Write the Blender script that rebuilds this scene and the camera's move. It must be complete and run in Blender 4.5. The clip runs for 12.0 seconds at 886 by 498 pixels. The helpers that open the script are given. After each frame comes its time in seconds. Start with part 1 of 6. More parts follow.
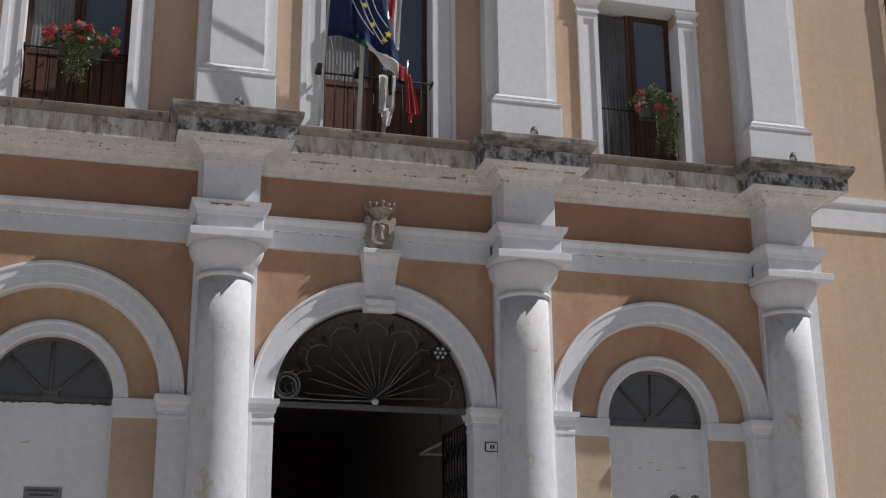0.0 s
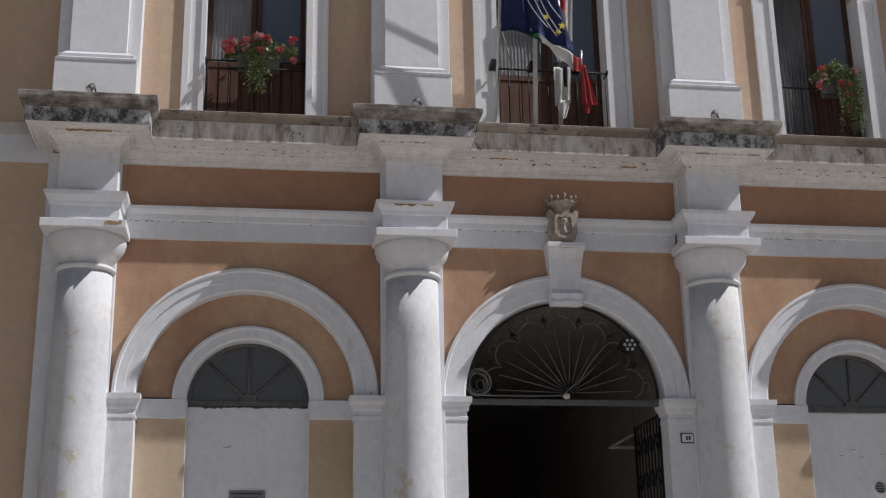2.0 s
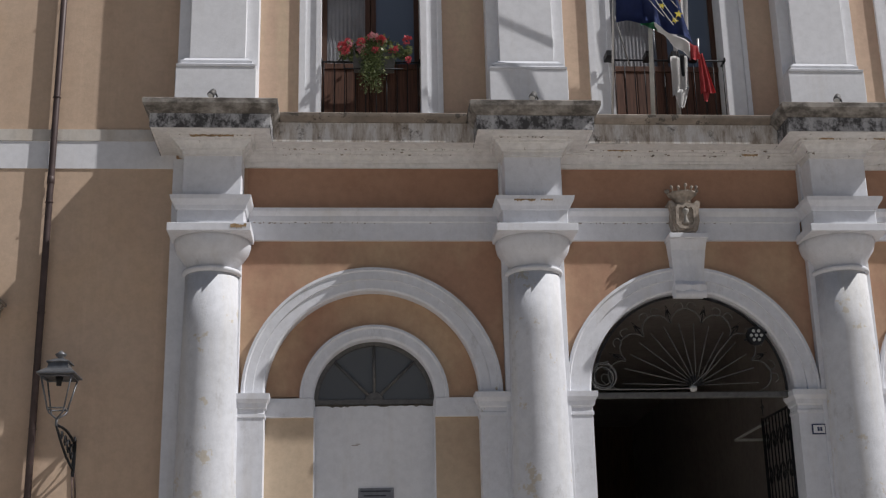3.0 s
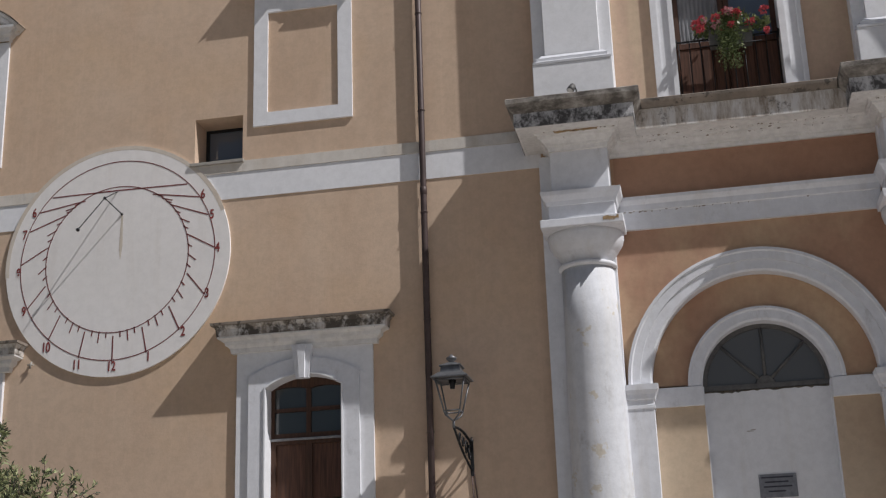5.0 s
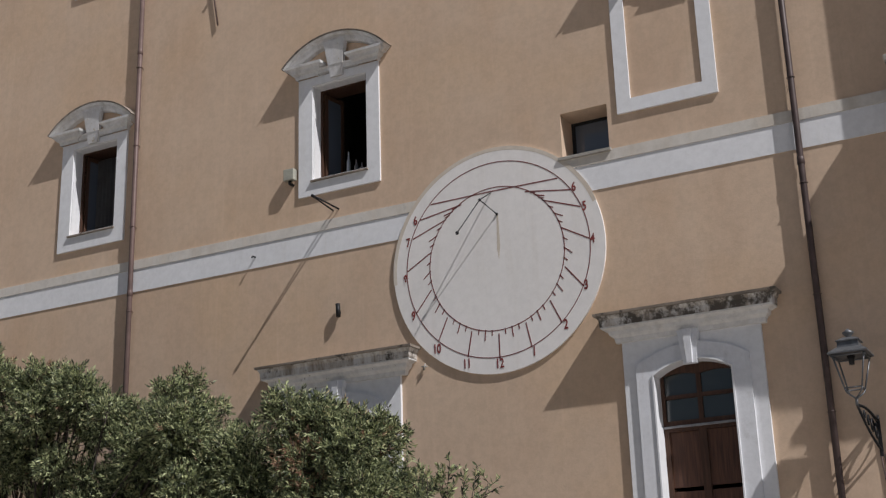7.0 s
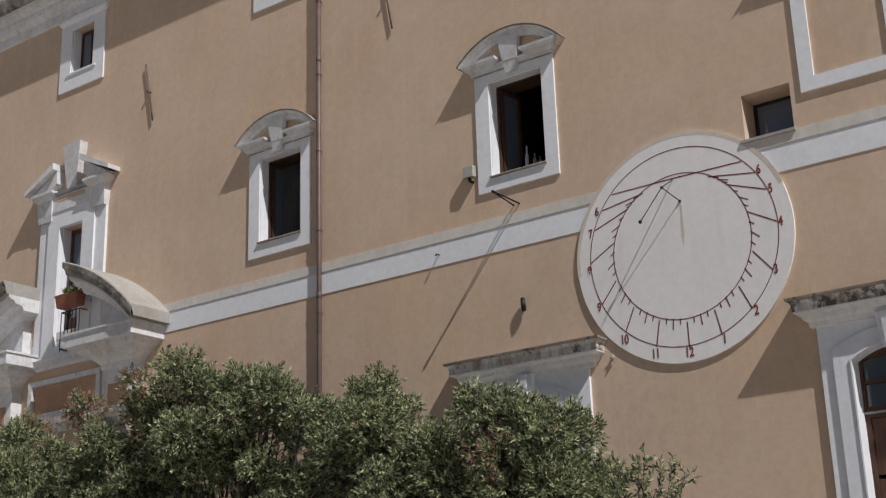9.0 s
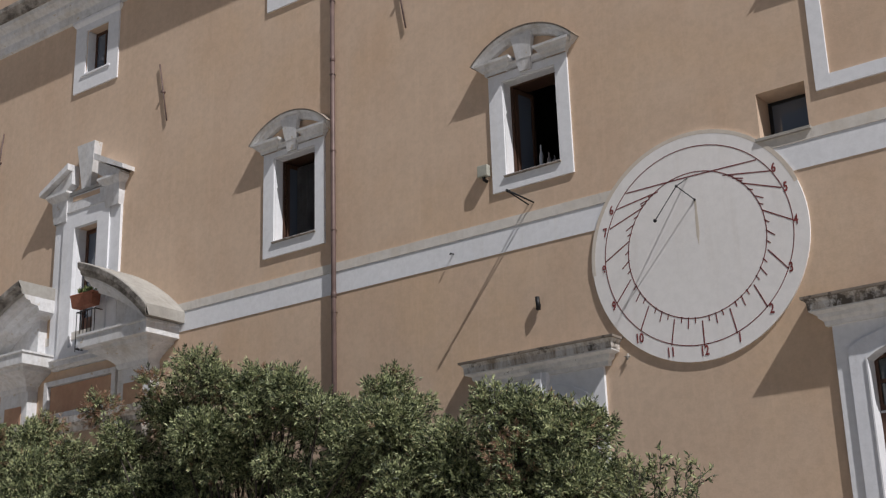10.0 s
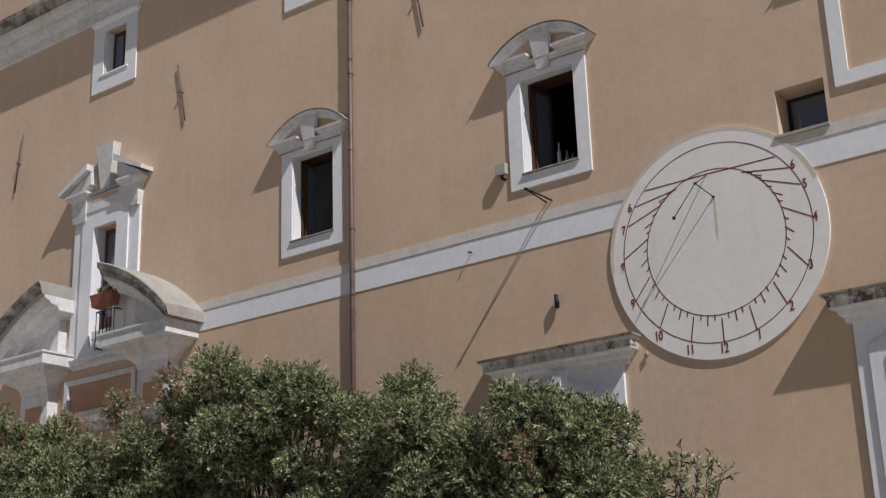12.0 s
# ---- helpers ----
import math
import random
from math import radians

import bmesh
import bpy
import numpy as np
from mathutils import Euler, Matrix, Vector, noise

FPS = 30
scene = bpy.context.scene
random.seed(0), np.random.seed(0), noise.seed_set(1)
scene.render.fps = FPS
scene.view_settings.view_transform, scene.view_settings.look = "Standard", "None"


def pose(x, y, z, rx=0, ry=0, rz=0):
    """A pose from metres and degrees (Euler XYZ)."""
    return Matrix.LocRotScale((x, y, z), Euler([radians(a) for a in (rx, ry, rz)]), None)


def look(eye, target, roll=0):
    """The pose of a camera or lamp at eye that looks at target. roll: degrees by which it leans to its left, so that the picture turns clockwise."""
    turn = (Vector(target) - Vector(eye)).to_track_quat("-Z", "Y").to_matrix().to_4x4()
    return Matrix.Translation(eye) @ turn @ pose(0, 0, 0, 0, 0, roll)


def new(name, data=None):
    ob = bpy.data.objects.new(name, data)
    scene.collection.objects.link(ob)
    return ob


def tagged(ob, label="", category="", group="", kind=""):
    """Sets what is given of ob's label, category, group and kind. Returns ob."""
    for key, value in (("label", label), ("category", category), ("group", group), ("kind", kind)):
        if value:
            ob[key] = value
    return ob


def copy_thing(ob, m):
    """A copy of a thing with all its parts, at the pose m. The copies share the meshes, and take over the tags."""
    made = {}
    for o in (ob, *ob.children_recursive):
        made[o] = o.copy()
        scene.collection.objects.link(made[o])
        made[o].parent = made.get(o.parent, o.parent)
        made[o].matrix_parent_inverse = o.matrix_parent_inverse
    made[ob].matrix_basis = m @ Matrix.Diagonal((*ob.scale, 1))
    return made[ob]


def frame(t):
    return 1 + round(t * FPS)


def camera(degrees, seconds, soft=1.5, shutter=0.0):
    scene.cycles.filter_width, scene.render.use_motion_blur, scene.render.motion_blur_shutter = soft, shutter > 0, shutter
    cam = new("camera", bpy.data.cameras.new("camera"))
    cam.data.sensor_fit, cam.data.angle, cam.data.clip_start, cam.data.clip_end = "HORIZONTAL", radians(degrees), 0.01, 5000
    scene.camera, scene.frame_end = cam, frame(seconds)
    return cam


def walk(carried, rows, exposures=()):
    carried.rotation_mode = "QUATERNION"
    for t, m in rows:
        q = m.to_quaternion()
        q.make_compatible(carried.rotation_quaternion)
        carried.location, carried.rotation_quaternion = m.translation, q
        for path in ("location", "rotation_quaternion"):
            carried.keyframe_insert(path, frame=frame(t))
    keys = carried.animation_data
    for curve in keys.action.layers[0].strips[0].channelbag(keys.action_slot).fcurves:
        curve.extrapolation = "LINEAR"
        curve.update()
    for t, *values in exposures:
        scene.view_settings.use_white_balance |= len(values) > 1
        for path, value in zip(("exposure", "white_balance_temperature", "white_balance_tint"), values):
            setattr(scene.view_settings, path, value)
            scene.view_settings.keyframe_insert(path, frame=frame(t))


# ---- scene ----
cam = camera(37.64, 12.0, soft=1.25)
PATH = [
    (0, (0.599, -16.234, 1.600), (3.094, -7.026, 4.598), -0.35),
    (0.5, (0.499, -16.193, 1.600), (2.855, -6.947, 4.596), -0.56),
    (1, (0.394, -16.148, 1.600), (2.472, -6.835, 4.593), -0.67),
    (1.5, (0.277, -16.096, 1.600), (2.065, -6.724, 4.592), -0.80),
    (2, (0.143, -16.047, 1.600), (1.537, -6.606, 4.590), -1.00),
    (2.5, (-0.011, -16.010, 1.600), (1.055, -6.526, 4.588), -1.10),
    (2.7, (-0.077, -16.000, 1.600), (0.845, -6.500, 4.584), -1.13),
    (4.3, (-0.626, -15.956, 1.600), (-1.425, -6.444, 4.581), -1.91),
    (4.5, (-0.687, -15.940, 1.600), (-1.745, -6.455, 4.586), -2.03),
    (5, (-0.817, -15.883, 1.600), (-2.611, -6.516, 4.607), -1.94),
    (5.5, (-0.919, -15.829, 1.600), (-3.262, -6.588, 4.621), -1.99),
    (6, (-0.985, -15.793, 1.600), (-4.070, -6.776, 4.628), -2.09),
    (6.5, (-1.010, -15.784, 1.600), (-4.789, -7.036, 4.633), -1.96),
    (7, (-1.015, -15.793, 1.600), (-5.424, -7.345, 4.632), -1.86),
    (7.5, (-1.020, -15.808, 1.600), (-5.932, -7.643, 4.633), -1.83),
    (9.5, (-1.076, -15.891, 1.600), (-6.693, -8.189, 4.620), -1.87),
    (10, (-1.084, -15.911, 1.600), (-6.726, -8.226, 4.618), -1.85),
    (10.5, (-1.089, -15.928, 1.600), (-6.764, -8.267, 4.617), -1.90),
    (11, (-1.094, -15.942, 1.600), (-6.791, -8.296, 4.616), -1.88),
    (11.5, (-1.099, -15.949, 1.600), (-6.830, -8.329, 4.614), -1.89),
    (12, (-1.104, -15.953, 1.600), (-6.846, -8.338, 4.608), -1.89),
]
walk(cam, [(t, look(eye, target, roll)) for t, eye, target, roll in PATH], exposures=[(0.0, -0.22, 6350, 12), (12.0, -0.22, 6350, 12)])

# ---------------------------------------------------------------- world and light
SUN_WAY = Vector((2.88, -1.0, 3.6)).normalized()      # towards the sun
world = bpy.data.worlds.new("sky")
scene.world = world
world.use_nodes = True
_sky = world.node_tree.nodes.new("ShaderNodeTexSky")
_sky.sky_type = "NISHITA"
_sky.sun_disc = False
_sky.sun_elevation = math.asin(SUN_WAY.z)
_sky.sun_rotation = math.atan2(SUN_WAY.x, SUN_WAY.y)
_sky.air_density, _sky.dust_density, _sky.ozone_density = 1.0, 1.0, 1.5
_bg = world.node_tree.nodes["Background"]
_bg.inputs["Strength"].default_value = 0.0325
world.node_tree.links.new(_sky.outputs["Color"], _bg.inputs["Color"])
_lamp = bpy.data.lights.new("sun", "SUN")
_lamp.energy, _lamp.angle, _lamp.color = 4.65, radians(0.5), (1.0, 0.975, 0.94)
sun = new("sun", _lamp)
sun.matrix_world = look(SUN_WAY * 60, (0, 0, 0))


# ---------------------------------------------------------------- materials
def ramp(nt, fac, stops):
    n = nt.nodes.new("ShaderNodeValToRGB")
    while len(n.color_ramp.elements) < len(stops):
        n.color_ramp.elements.new(0.5)
    for e, (p, c) in zip(n.color_ramp.elements, stops):
        e.position, e.color = p, (*c, 1)
    nt.links.new(fac, n.inputs[0])
    return n.outputs[0]


def mixed(nt, fac, a, b, how="MIX"):
    n = nt.nodes.new("ShaderNodeMix")
    n.data_type, n.blend_type = "RGBA", how
    for sock, v in ((n.inputs[0], fac), (n.inputs[6], a), (n.inputs[7], b)):
        if isinstance(v, (int, float)):
            sock.default_value = v
        elif isinstance(v, tuple):
            sock.default_value = (*v, 1)
        else:
            nt.links.new(v, sock)
    return n.outputs[2]


def noisy(nt, vec, scale, detail=4.0, rough=0.6, stretch=None):
    if stretch:
        m = nt.nodes.new("ShaderNodeVectorMath")
        m.operation = "MULTIPLY"
        m.inputs[1].default_value = stretch
        nt.links.new(vec, m.inputs[0])
        vec = m.outputs[0]
    n = nt.nodes.new("ShaderNodeTexNoise")
    n.inputs["Scale"].default_value, n.inputs["Detail"].default_value, n.inputs["Roughness"].default_value = scale, detail, rough
    nt.links.new(vec, n.inputs["Vector"])
    return n.outputs["Fac"]


def base(name, rough=0.8, metal=0.0):
    m = bpy.data.materials.new(name)
    m.use_nodes = True
    nt = m.node_tree
    b = nt.nodes["Principled BSDF"]
    b.inputs["Roughness"].default_value, b.inputs["Metallic"].default_value = rough, metal
    b.inputs["Specular IOR Level"].default_value = 0.3
    tc = nt.nodes.new("ShaderNodeTexCoord")
    oi = nt.nodes.new("ShaderNodeObjectInfo")
    sc = nt.nodes.new("ShaderNodeMath")
    sc.operation = "MULTIPLY"
    sc.inputs[1].default_value = 37.0
    nt.links.new(oi.outputs["Random"], sc.inputs[0])
    ad = nt.nodes.new("ShaderNodeVectorMath")
    ad.operation = "ADD"
    nt.links.new(tc.outputs["Object"], ad.inputs[0])
    nt.links.new(sc.outputs[0], ad.inputs[1])
    return m, nt, b, ad.outputs[0]


def bumped(nt, b, height, strength, dist=0.01):
    n = nt.nodes.new("ShaderNodeBump")
    n.inputs["Strength"].default_value, n.inputs["Distance"].default_value = strength, dist
    nt.links.new(height, n.inputs["Height"])
    nt.links.new(n.outputs[0], b.inputs["Normal"])


def plaster(name, light, dark, stain, stain_at=0.62, streak=0.5, rough=0.88, bump=0.25, flake=None, spot=0.86, flake_at=0.70, flake_scale=3.1, flow=(2.6, 2.6, 0.22), patch=None, grime=0.0):
    """Lime plaster or paint: cloudy tone, vertical streaks, fine grain, some stains or flaked spots."""
    m, nt, b, vec = base(name, rough)
    cloud = ramp(nt, noisy(nt, vec, 0.7, 5, 0.6), [(0.32, dark), (0.68, light)])
    if patch:
        far = ramp(nt, noisy(nt, vec, 0.28, 6, 0.62), [(0.50, (0, 0, 0)), (0.66, (0.55, 0.55, 0.55))])
        cloud = mixed(nt, far, cloud, patch)
        runs = ramp(nt, noisy(nt, vec, 1.0, 6, 0.7, (6.5, 6.5, 0.16)), [(0.52, (0, 0, 0)), (0.72, (0.4, 0.4, 0.4))])
        cloud = mixed(nt, runs, cloud, tuple(v * 1.12 for v in light))
    st = ramp(nt, noisy(nt, vec, 1.0, 5, 0.65, flow), [(stain_at - 0.1, (0, 0, 0)), (stain_at + 0.16, (1, 1, 1))])
    col = mixed(nt, st, cloud, mixed(nt, streak, cloud, stain))
    spots = ramp(nt, noisy(nt, vec, 9, 6, 0.7), [(0.36, (spot, spot, spot)), (0.6, (1.03, 1.03, 1.03))])
    col = mixed(nt, 1.0, col, spots, "MULTIPLY")
    if flake:
        fk = ramp(nt, noisy(nt, vec, flake_scale, 8, 0.72), [(flake_at, (0, 0, 0)), (flake_at + 0.02, (1, 1, 1))])
        col = mixed(nt, fk, col, flake)
    if grime:
        gr = ramp(nt, noisy(nt, vec, 2.2, 9, 0.78, (1.6, 1.6, 0.8)), [(0.56, (0, 0, 0)), (0.74, (grime, grime, grime))])
        col = mixed(nt, gr, col, (0.22, 0.19, 0.16))
    nt.links.new(col, b.inputs["Base Color"])
    bumped(nt, b, noisy(nt, vec, 26, 8, 0.7), bump, 0.012)
    return m


def simple(name, c, rough=0.5, metal=0.0, vary=0.25, scale=14.0, bump=0.1):
    m, nt, b, vec = base(name, rough, metal)
    lo = tuple(v * (1 - vary) for v in c)
    hi = tuple(min(1, v * (1 + vary)) for v in c)
    nt.links.new(ramp(nt, noisy(nt, vec, scale, 5, 0.65), [(0.3, lo), (0.7, hi)]), b.inputs["Base Color"])
    bumped(nt, b, noisy(nt, vec, scale * 3, 4, 0.6), bump, 0.004)
    return m


OCHRE_WING = plaster("ochre_plaster", (0.63, 0.478, 0.357), (0.58, 0.432, 0.316), (0.53, 0.36, 0.245), 0.58, 0.45, bump=0.2, spot=0.93, flow=(1.1, 1.1, 0.3), patch=(0.63, 0.44, 0.28))
OCHRE_PORTAL = plaster("orange_plaster", (0.465, 0.283, 0.192), (0.40, 0.23, 0.152), (0.61, 0.46, 0.295), 0.505, 0.62, bump=0.2, spot=0.92, flow=(0.9, 0.9, 0.45))
# portal orange deepened to hold the shade below the cornice
TERRACOTTA_SHADED = plaster("terracotta_shaded", (0.425, 0.25, 0.167), (0.365, 0.205, 0.134), (0.47, 0.295, 0.20), 0.56, 0.5, bump=0.16, spot=0.92, flow=(0.9, 0.9, 0.45))
OCHRE_FADED = plaster("faded_tan_plaster", (0.55, 0.43, 0.31), (0.49, 0.37, 0.262), (0.61, 0.50, 0.37), 0.52, 0.6, bump=0.2, spot=0.92, flow=(0.9, 0.9, 0.45))
OCHRE_UPPER = plaster("yellow_plaster", (0.625, 0.47, 0.345), (0.555, 0.395, 0.295), (0.69, 0.585, 0.39), 0.60, 0.65, bump=0.18, spot=0.92)
WHITE = plaster("white_limewash", (0.745, 0.755, 0.795), (0.695, 0.705, 0.735), (0.56, 0.52, 0.46), 0.66, 0.5, bump=0.2, flake=(0.46, 0.40, 0.31), spot=0.94, flake_at=0.685, grime=0.35)
SHAFT = plaster("flaking_column_limewash", (0.68, 0.69, 0.725), (0.62, 0.63, 0.655), (0.58, 0.54, 0.46), 0.60, 0.6, bump=0.35, flake=(0.57, 0.525, 0.45), spot=0.92, flake_at=0.605, grime=0.5)
WHITE_CLEAN = plaster("white_paint", (0.785, 0.79, 0.815), (0.745, 0.75, 0.77), (0.60, 0.57, 0.52), 0.66, 0.45, bump=0.16, spot=0.95, grime=0.12)
SOFFIT = plaster("stained_cream_plaster", (0.80, 0.79, 0.78), (0.74, 0.725, 0.71), (0.62, 0.56, 0.48), 0.67, 0.45, bump=0.35, flake=(0.20, 0.165, 0.13), flake_at=0.655, flake_scale=7.0)
WHITE_CREAM = plaster("cream_stained_paint", (0.69, 0.655, 0.61), (0.63, 0.59, 0.535), (0.55, 0.47, 0.38), 0.58, 0.6, bump=0.2, spot=0.92, grime=0.4)
DIAL = plaster("pale_dial_plaster", (0.83, 0.805, 0.79), (0.79, 0.765, 0.745), (0.60, 0.54, 0.48), 0.66, 0.35, bump=0.08, spot=0.97)
DIAL_RIM = plaster("worn_dial_rim", (0.66, 0.60, 0.53), (0.60, 0.53, 0.45), (0.48, 0.39, 0.30), 0.56, 0.5, spot=0.96)


def weathered_stone():
    """Rain-blackened cornice: grey render with black lichen, pale run-off streaks."""
    m, nt, b, vec = base("blackened_cornice", 0.95)
    grey = ramp(nt, noisy(nt, vec, 2.0, 5, 0.6, (3.0, 3.0, 0.6)), [(0.3, (0.24, 0.215, 0.19)), (0.7, (0.46, 0.43, 0.39))])
    black = ramp(nt, noisy(nt, vec, 3.2, 7, 0.68, (1.0, 1.0, 1.9)), [(0.42, (0, 0, 0)), (0.60, (1, 1, 1))])
    col = mixed(nt, black, grey, (0.12, 0.108, 0.095))
    nt.links.new(col, b.inputs["Base Color"])
    bumped(nt, b, noisy(nt, vec, 18, 8, 0.75), 0.6, 0.02)
    return m


def streaked_stone(name, black_at):
    m, nt, b, vec = base(name, 0.92)
    grey = ramp(nt, noisy(nt, vec, 1.0, 7, 0.72, (7.0, 7.0, 1.6)), [(0.36, (0.30, 0.25, 0.205)), (0.46, (0.52, 0.47, 0.42)), (0.58, (0.70, 0.68, 0.66))])
    black = ramp(nt, noisy(nt, vec, 2.6, 8, 0.75, (1.6, 1.6, 1.4)), [(black_at, (0, 0, 0)), (black_at + 0.11, (1, 1, 1))])
    nt.links.new(mixed(nt, black, grey, (0.11, 0.095, 0.08)), b.inputs["Base Color"])
    bumped(nt, b, noisy(nt, vec, 18, 8, 0.75), 0.5, 0.015)
    return m


def lichen_fascia():
    """Pale rendered fascia under heavy blue-black lichen."""
    m, nt, b, vec = base("lichen_blackened_fascia", 0.95)
    pale = ramp(nt, noisy(nt, vec, 1.5, 5, 0.6, (4.0, 4.0, 0.7)), [(0.3, (0.34, 0.335, 0.34)), (0.7, (0.60, 0.595, 0.60))])
    black = ramp(nt, noisy(nt, vec, 4.6, 8, 0.74, (1.3, 1.3, 1.0)), [(0.44, (0, 0, 0)), (0.56, (1, 1, 1))])
    nt.links.new(mixed(nt, black, pale, (0.085, 0.083, 0.083)), b.inputs["Base Color"])
    bumped(nt, b, noisy(nt, vec, 18, 8, 0.75), 0.5, 0.015)
    return m


BLACKENED, STREAKED, LICHEN = weathered_stone(), streaked_stone("streaked_cornice_fascia", 0.55), lichen_fascia()
SOOTY = streaked_stone("sooty_hood_fascia", 0.44)
EDGE_STONE = plaster("grey_stone_slab", (0.42, 0.365, 0.31), (0.19, 0.155, 0.125), (0.13, 0.115, 0.10), 0.56, 0.7, bump=0.6, flake=(0.12, 0.105, 0.09), flake_at=0.57, flake_scale=5.0)

SLAB_STONE = plaster("weathered_slab", (0.41, 0.39, 0.355), (0.31, 0.29, 0.26), (0.24, 0.22, 0.19), 0.60, 0.6, bump=0.3, spot=0.88)


def wood_material(name, light, dark):
    m, nt, b, vec = base(name, 0.6)
    grain = noisy(nt, vec, 2.0, 6, 0.6, (22, 22, 1.2))
    nt.links.new(ramp(nt, grain, [(0.3, dark), (0.7, light)]), b.inputs["Base Color"])
    bumped(nt, b, grain, 0.25, 0.004)
    return m


WOOD_RED = wood_material("red_brown_wood", (0.145, 0.07, 0.045), (0.055, 0.028, 0.02))
WOOD_DARK = wood_material("dark_wood", (0.10, 0.05, 0.032), (0.045, 0.024, 0.016))
IRON = simple("black_iron", (0.03, 0.03, 0.032), 0.55, 0.6, 0.3)
IRON_DUSTY = simple("dusty_iron", (0.145, 0.14, 0.133), 0.6, 0.3, 0.3)
IRON_GREY = simple("grey_painted_iron", (0.29, 0.29, 0.30), 0.5, 0.4, 0.3)
LANTERN_METAL = simple("pewter_painted_metal", (0.16, 0.165, 0.175), 0.45, 0.5, 0.25)
PIPE_METAL = simple("brown_painted_pipe", (0.14, 0.095, 0.085), 0.5, 0.1, 0.25, 5)
PIPE_DARK = simple("dark_painted_pipe", (0.075, 0.053, 0.05), 0.5, 0.1, 0.3, 5)
STEEL = simple("galvanised_steel", (0.5, 0.5, 0.5), 0.35, 0.8, 0.15)
TERRACOTTA = simple("terracotta_pot", (0.3, 0.12, 0.075), 0.8, 0, 0.2)
GREY_POT = simple("grey_planter", (0.12, 0.12, 0.115), 0.7, 0, 0.2)
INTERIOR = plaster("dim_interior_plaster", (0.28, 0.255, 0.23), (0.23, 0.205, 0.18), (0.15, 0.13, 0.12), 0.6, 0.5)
CURTAIN = simple("grey_curtain", (0.38, 0.38, 0.40), 0.9, 0, 0.15, 3)
SMOKE_CURTAIN = simple("smoke_grey_curtain", (0.27, 0.265, 0.28), 0.9, 0, 0.2, 3)
DARK_CURTAIN = simple("dark_curtain", (0.15, 0.145, 0.15), 0.9, 0, 0.2, 3)
BOX_GREY = simple("grey_plastic", (0.5, 0.5, 0.47), 0.5, 0, 0.1)
DARK_RED = simple("dial_red_paint", (0.17, 0.045, 0.045), 0.8, 0, 0.35, 30)
NUM_RED = simple("dial_numeral_red", (0.22, 0.05, 0.048), 0.8, 0, 0.45, 30)
PLAQUE = simple("dull_metal_plaque", (0.25, 0.25, 0.27), 0.4, 0.6, 0.2)
BOX_BEIGE = simple("aged_beige_plastic", (0.38, 0.375, 0.32), 0.5, 0, 0.15)
INK = simple("dark_ink", (0.06, 0.06, 0.075), 0.6)
TILE_WHITE = simple("white_enamel", (0.75, 0.75, 0.74), 0.25, 0, 0.05)
TILE_BLUE = simple("blue_enamel", (0.035, 0.045, 0.10), 0.3, 0, 0.1)
WEATHERED_WHITE = plaster("rain_stained_limewash", (0.73, 0.73, 0.745), (0.67, 0.665, 0.665), (0.50, 0.45, 0.38), 0.58, 0.6, bump=0.4, flake=(0.52, 0.45, 0.35), flake_at=0.63, flake_scale=6.0, grime=0.55)
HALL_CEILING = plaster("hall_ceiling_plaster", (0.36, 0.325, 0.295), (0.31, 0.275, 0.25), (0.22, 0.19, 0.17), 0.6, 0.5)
IRON_DULL = simple("dull_grey_iron", (0.125, 0.122, 0.118), 0.6, 0.3, 0.3)
BARE_PLASTER = simple("bare_ochre_plaster", (0.36, 0.25, 0.14), 0.9, 0, 0.35, 20, 0.4)
CREST_STONE = simple("grey_carved_stone", (0.36, 0.31, 0.26), 0.9, 0, 0.35, 16, 0.5)
CABLE = simple("pale_cable", (0.22, 0.215, 0.205), 0.6)
CLOTH_BLUE = simple("flag_blue", (0.05, 0.07, 0.19), 0.85, 0, 0.15, 6)
CLOTH_GOLD = simple("flag_gold", (0.6, 0.5, 0.08), 0.8)
CLOTH_WHITE = simple("flag_white", (0.72, 0.71, 0.70), 0.85, 0, 0.06, 6)
CLOTH_RED = simple("flag_red", (0.55, 0.09, 0.095), 0.85, 0, 0.15, 6)
CLOTH_GREEN = simple("flag_green", (0.03, 0.17, 0.08), 0.85, 0, 0.15, 6)
CLOTH_BLACK = simple("flag_black", (0.03, 0.03, 0.035), 0.85)
PETAL_RED = simple("red_petal", (0.58, 0.11, 0.13), 0.7, 0, 0.4, 40)
PETAL_PINK = simple("pink_petal", (0.66, 0.34, 0.38), 0.7, 0, 0.3, 40)
BARK = simple("bark", (0.075, 0.06, 0.05), 0.9, 0, 0.4, 12, 0.6)


def glass(name, tint, rough=0.05):
    """Window glass seen from outside: dark behind, with a clear reflection."""
    m, nt, b, vec = base(name, rough)
    b.inputs["Base Color"].default_value = (*tint, 1)
    b.inputs["Specular IOR Level"].default_value = 1.0
    bumped(nt, b, noisy(nt, vec, 1.6, 2, 0.5), 0.05, 0.02)
    return m


# blue-grey base stands in for the sky mirrored in these panes
GLASS = glass("sky_tinted_glass", (0.105, 0.125, 0.16))
GLASS_DIM = glass("dim_greenish_glass", (0.04, 0.045, 0.044), 0.12)
GLASS_DUSTY = glass("dusty_fanlight_glass", (0.085, 0.086, 0.086), 0.3)


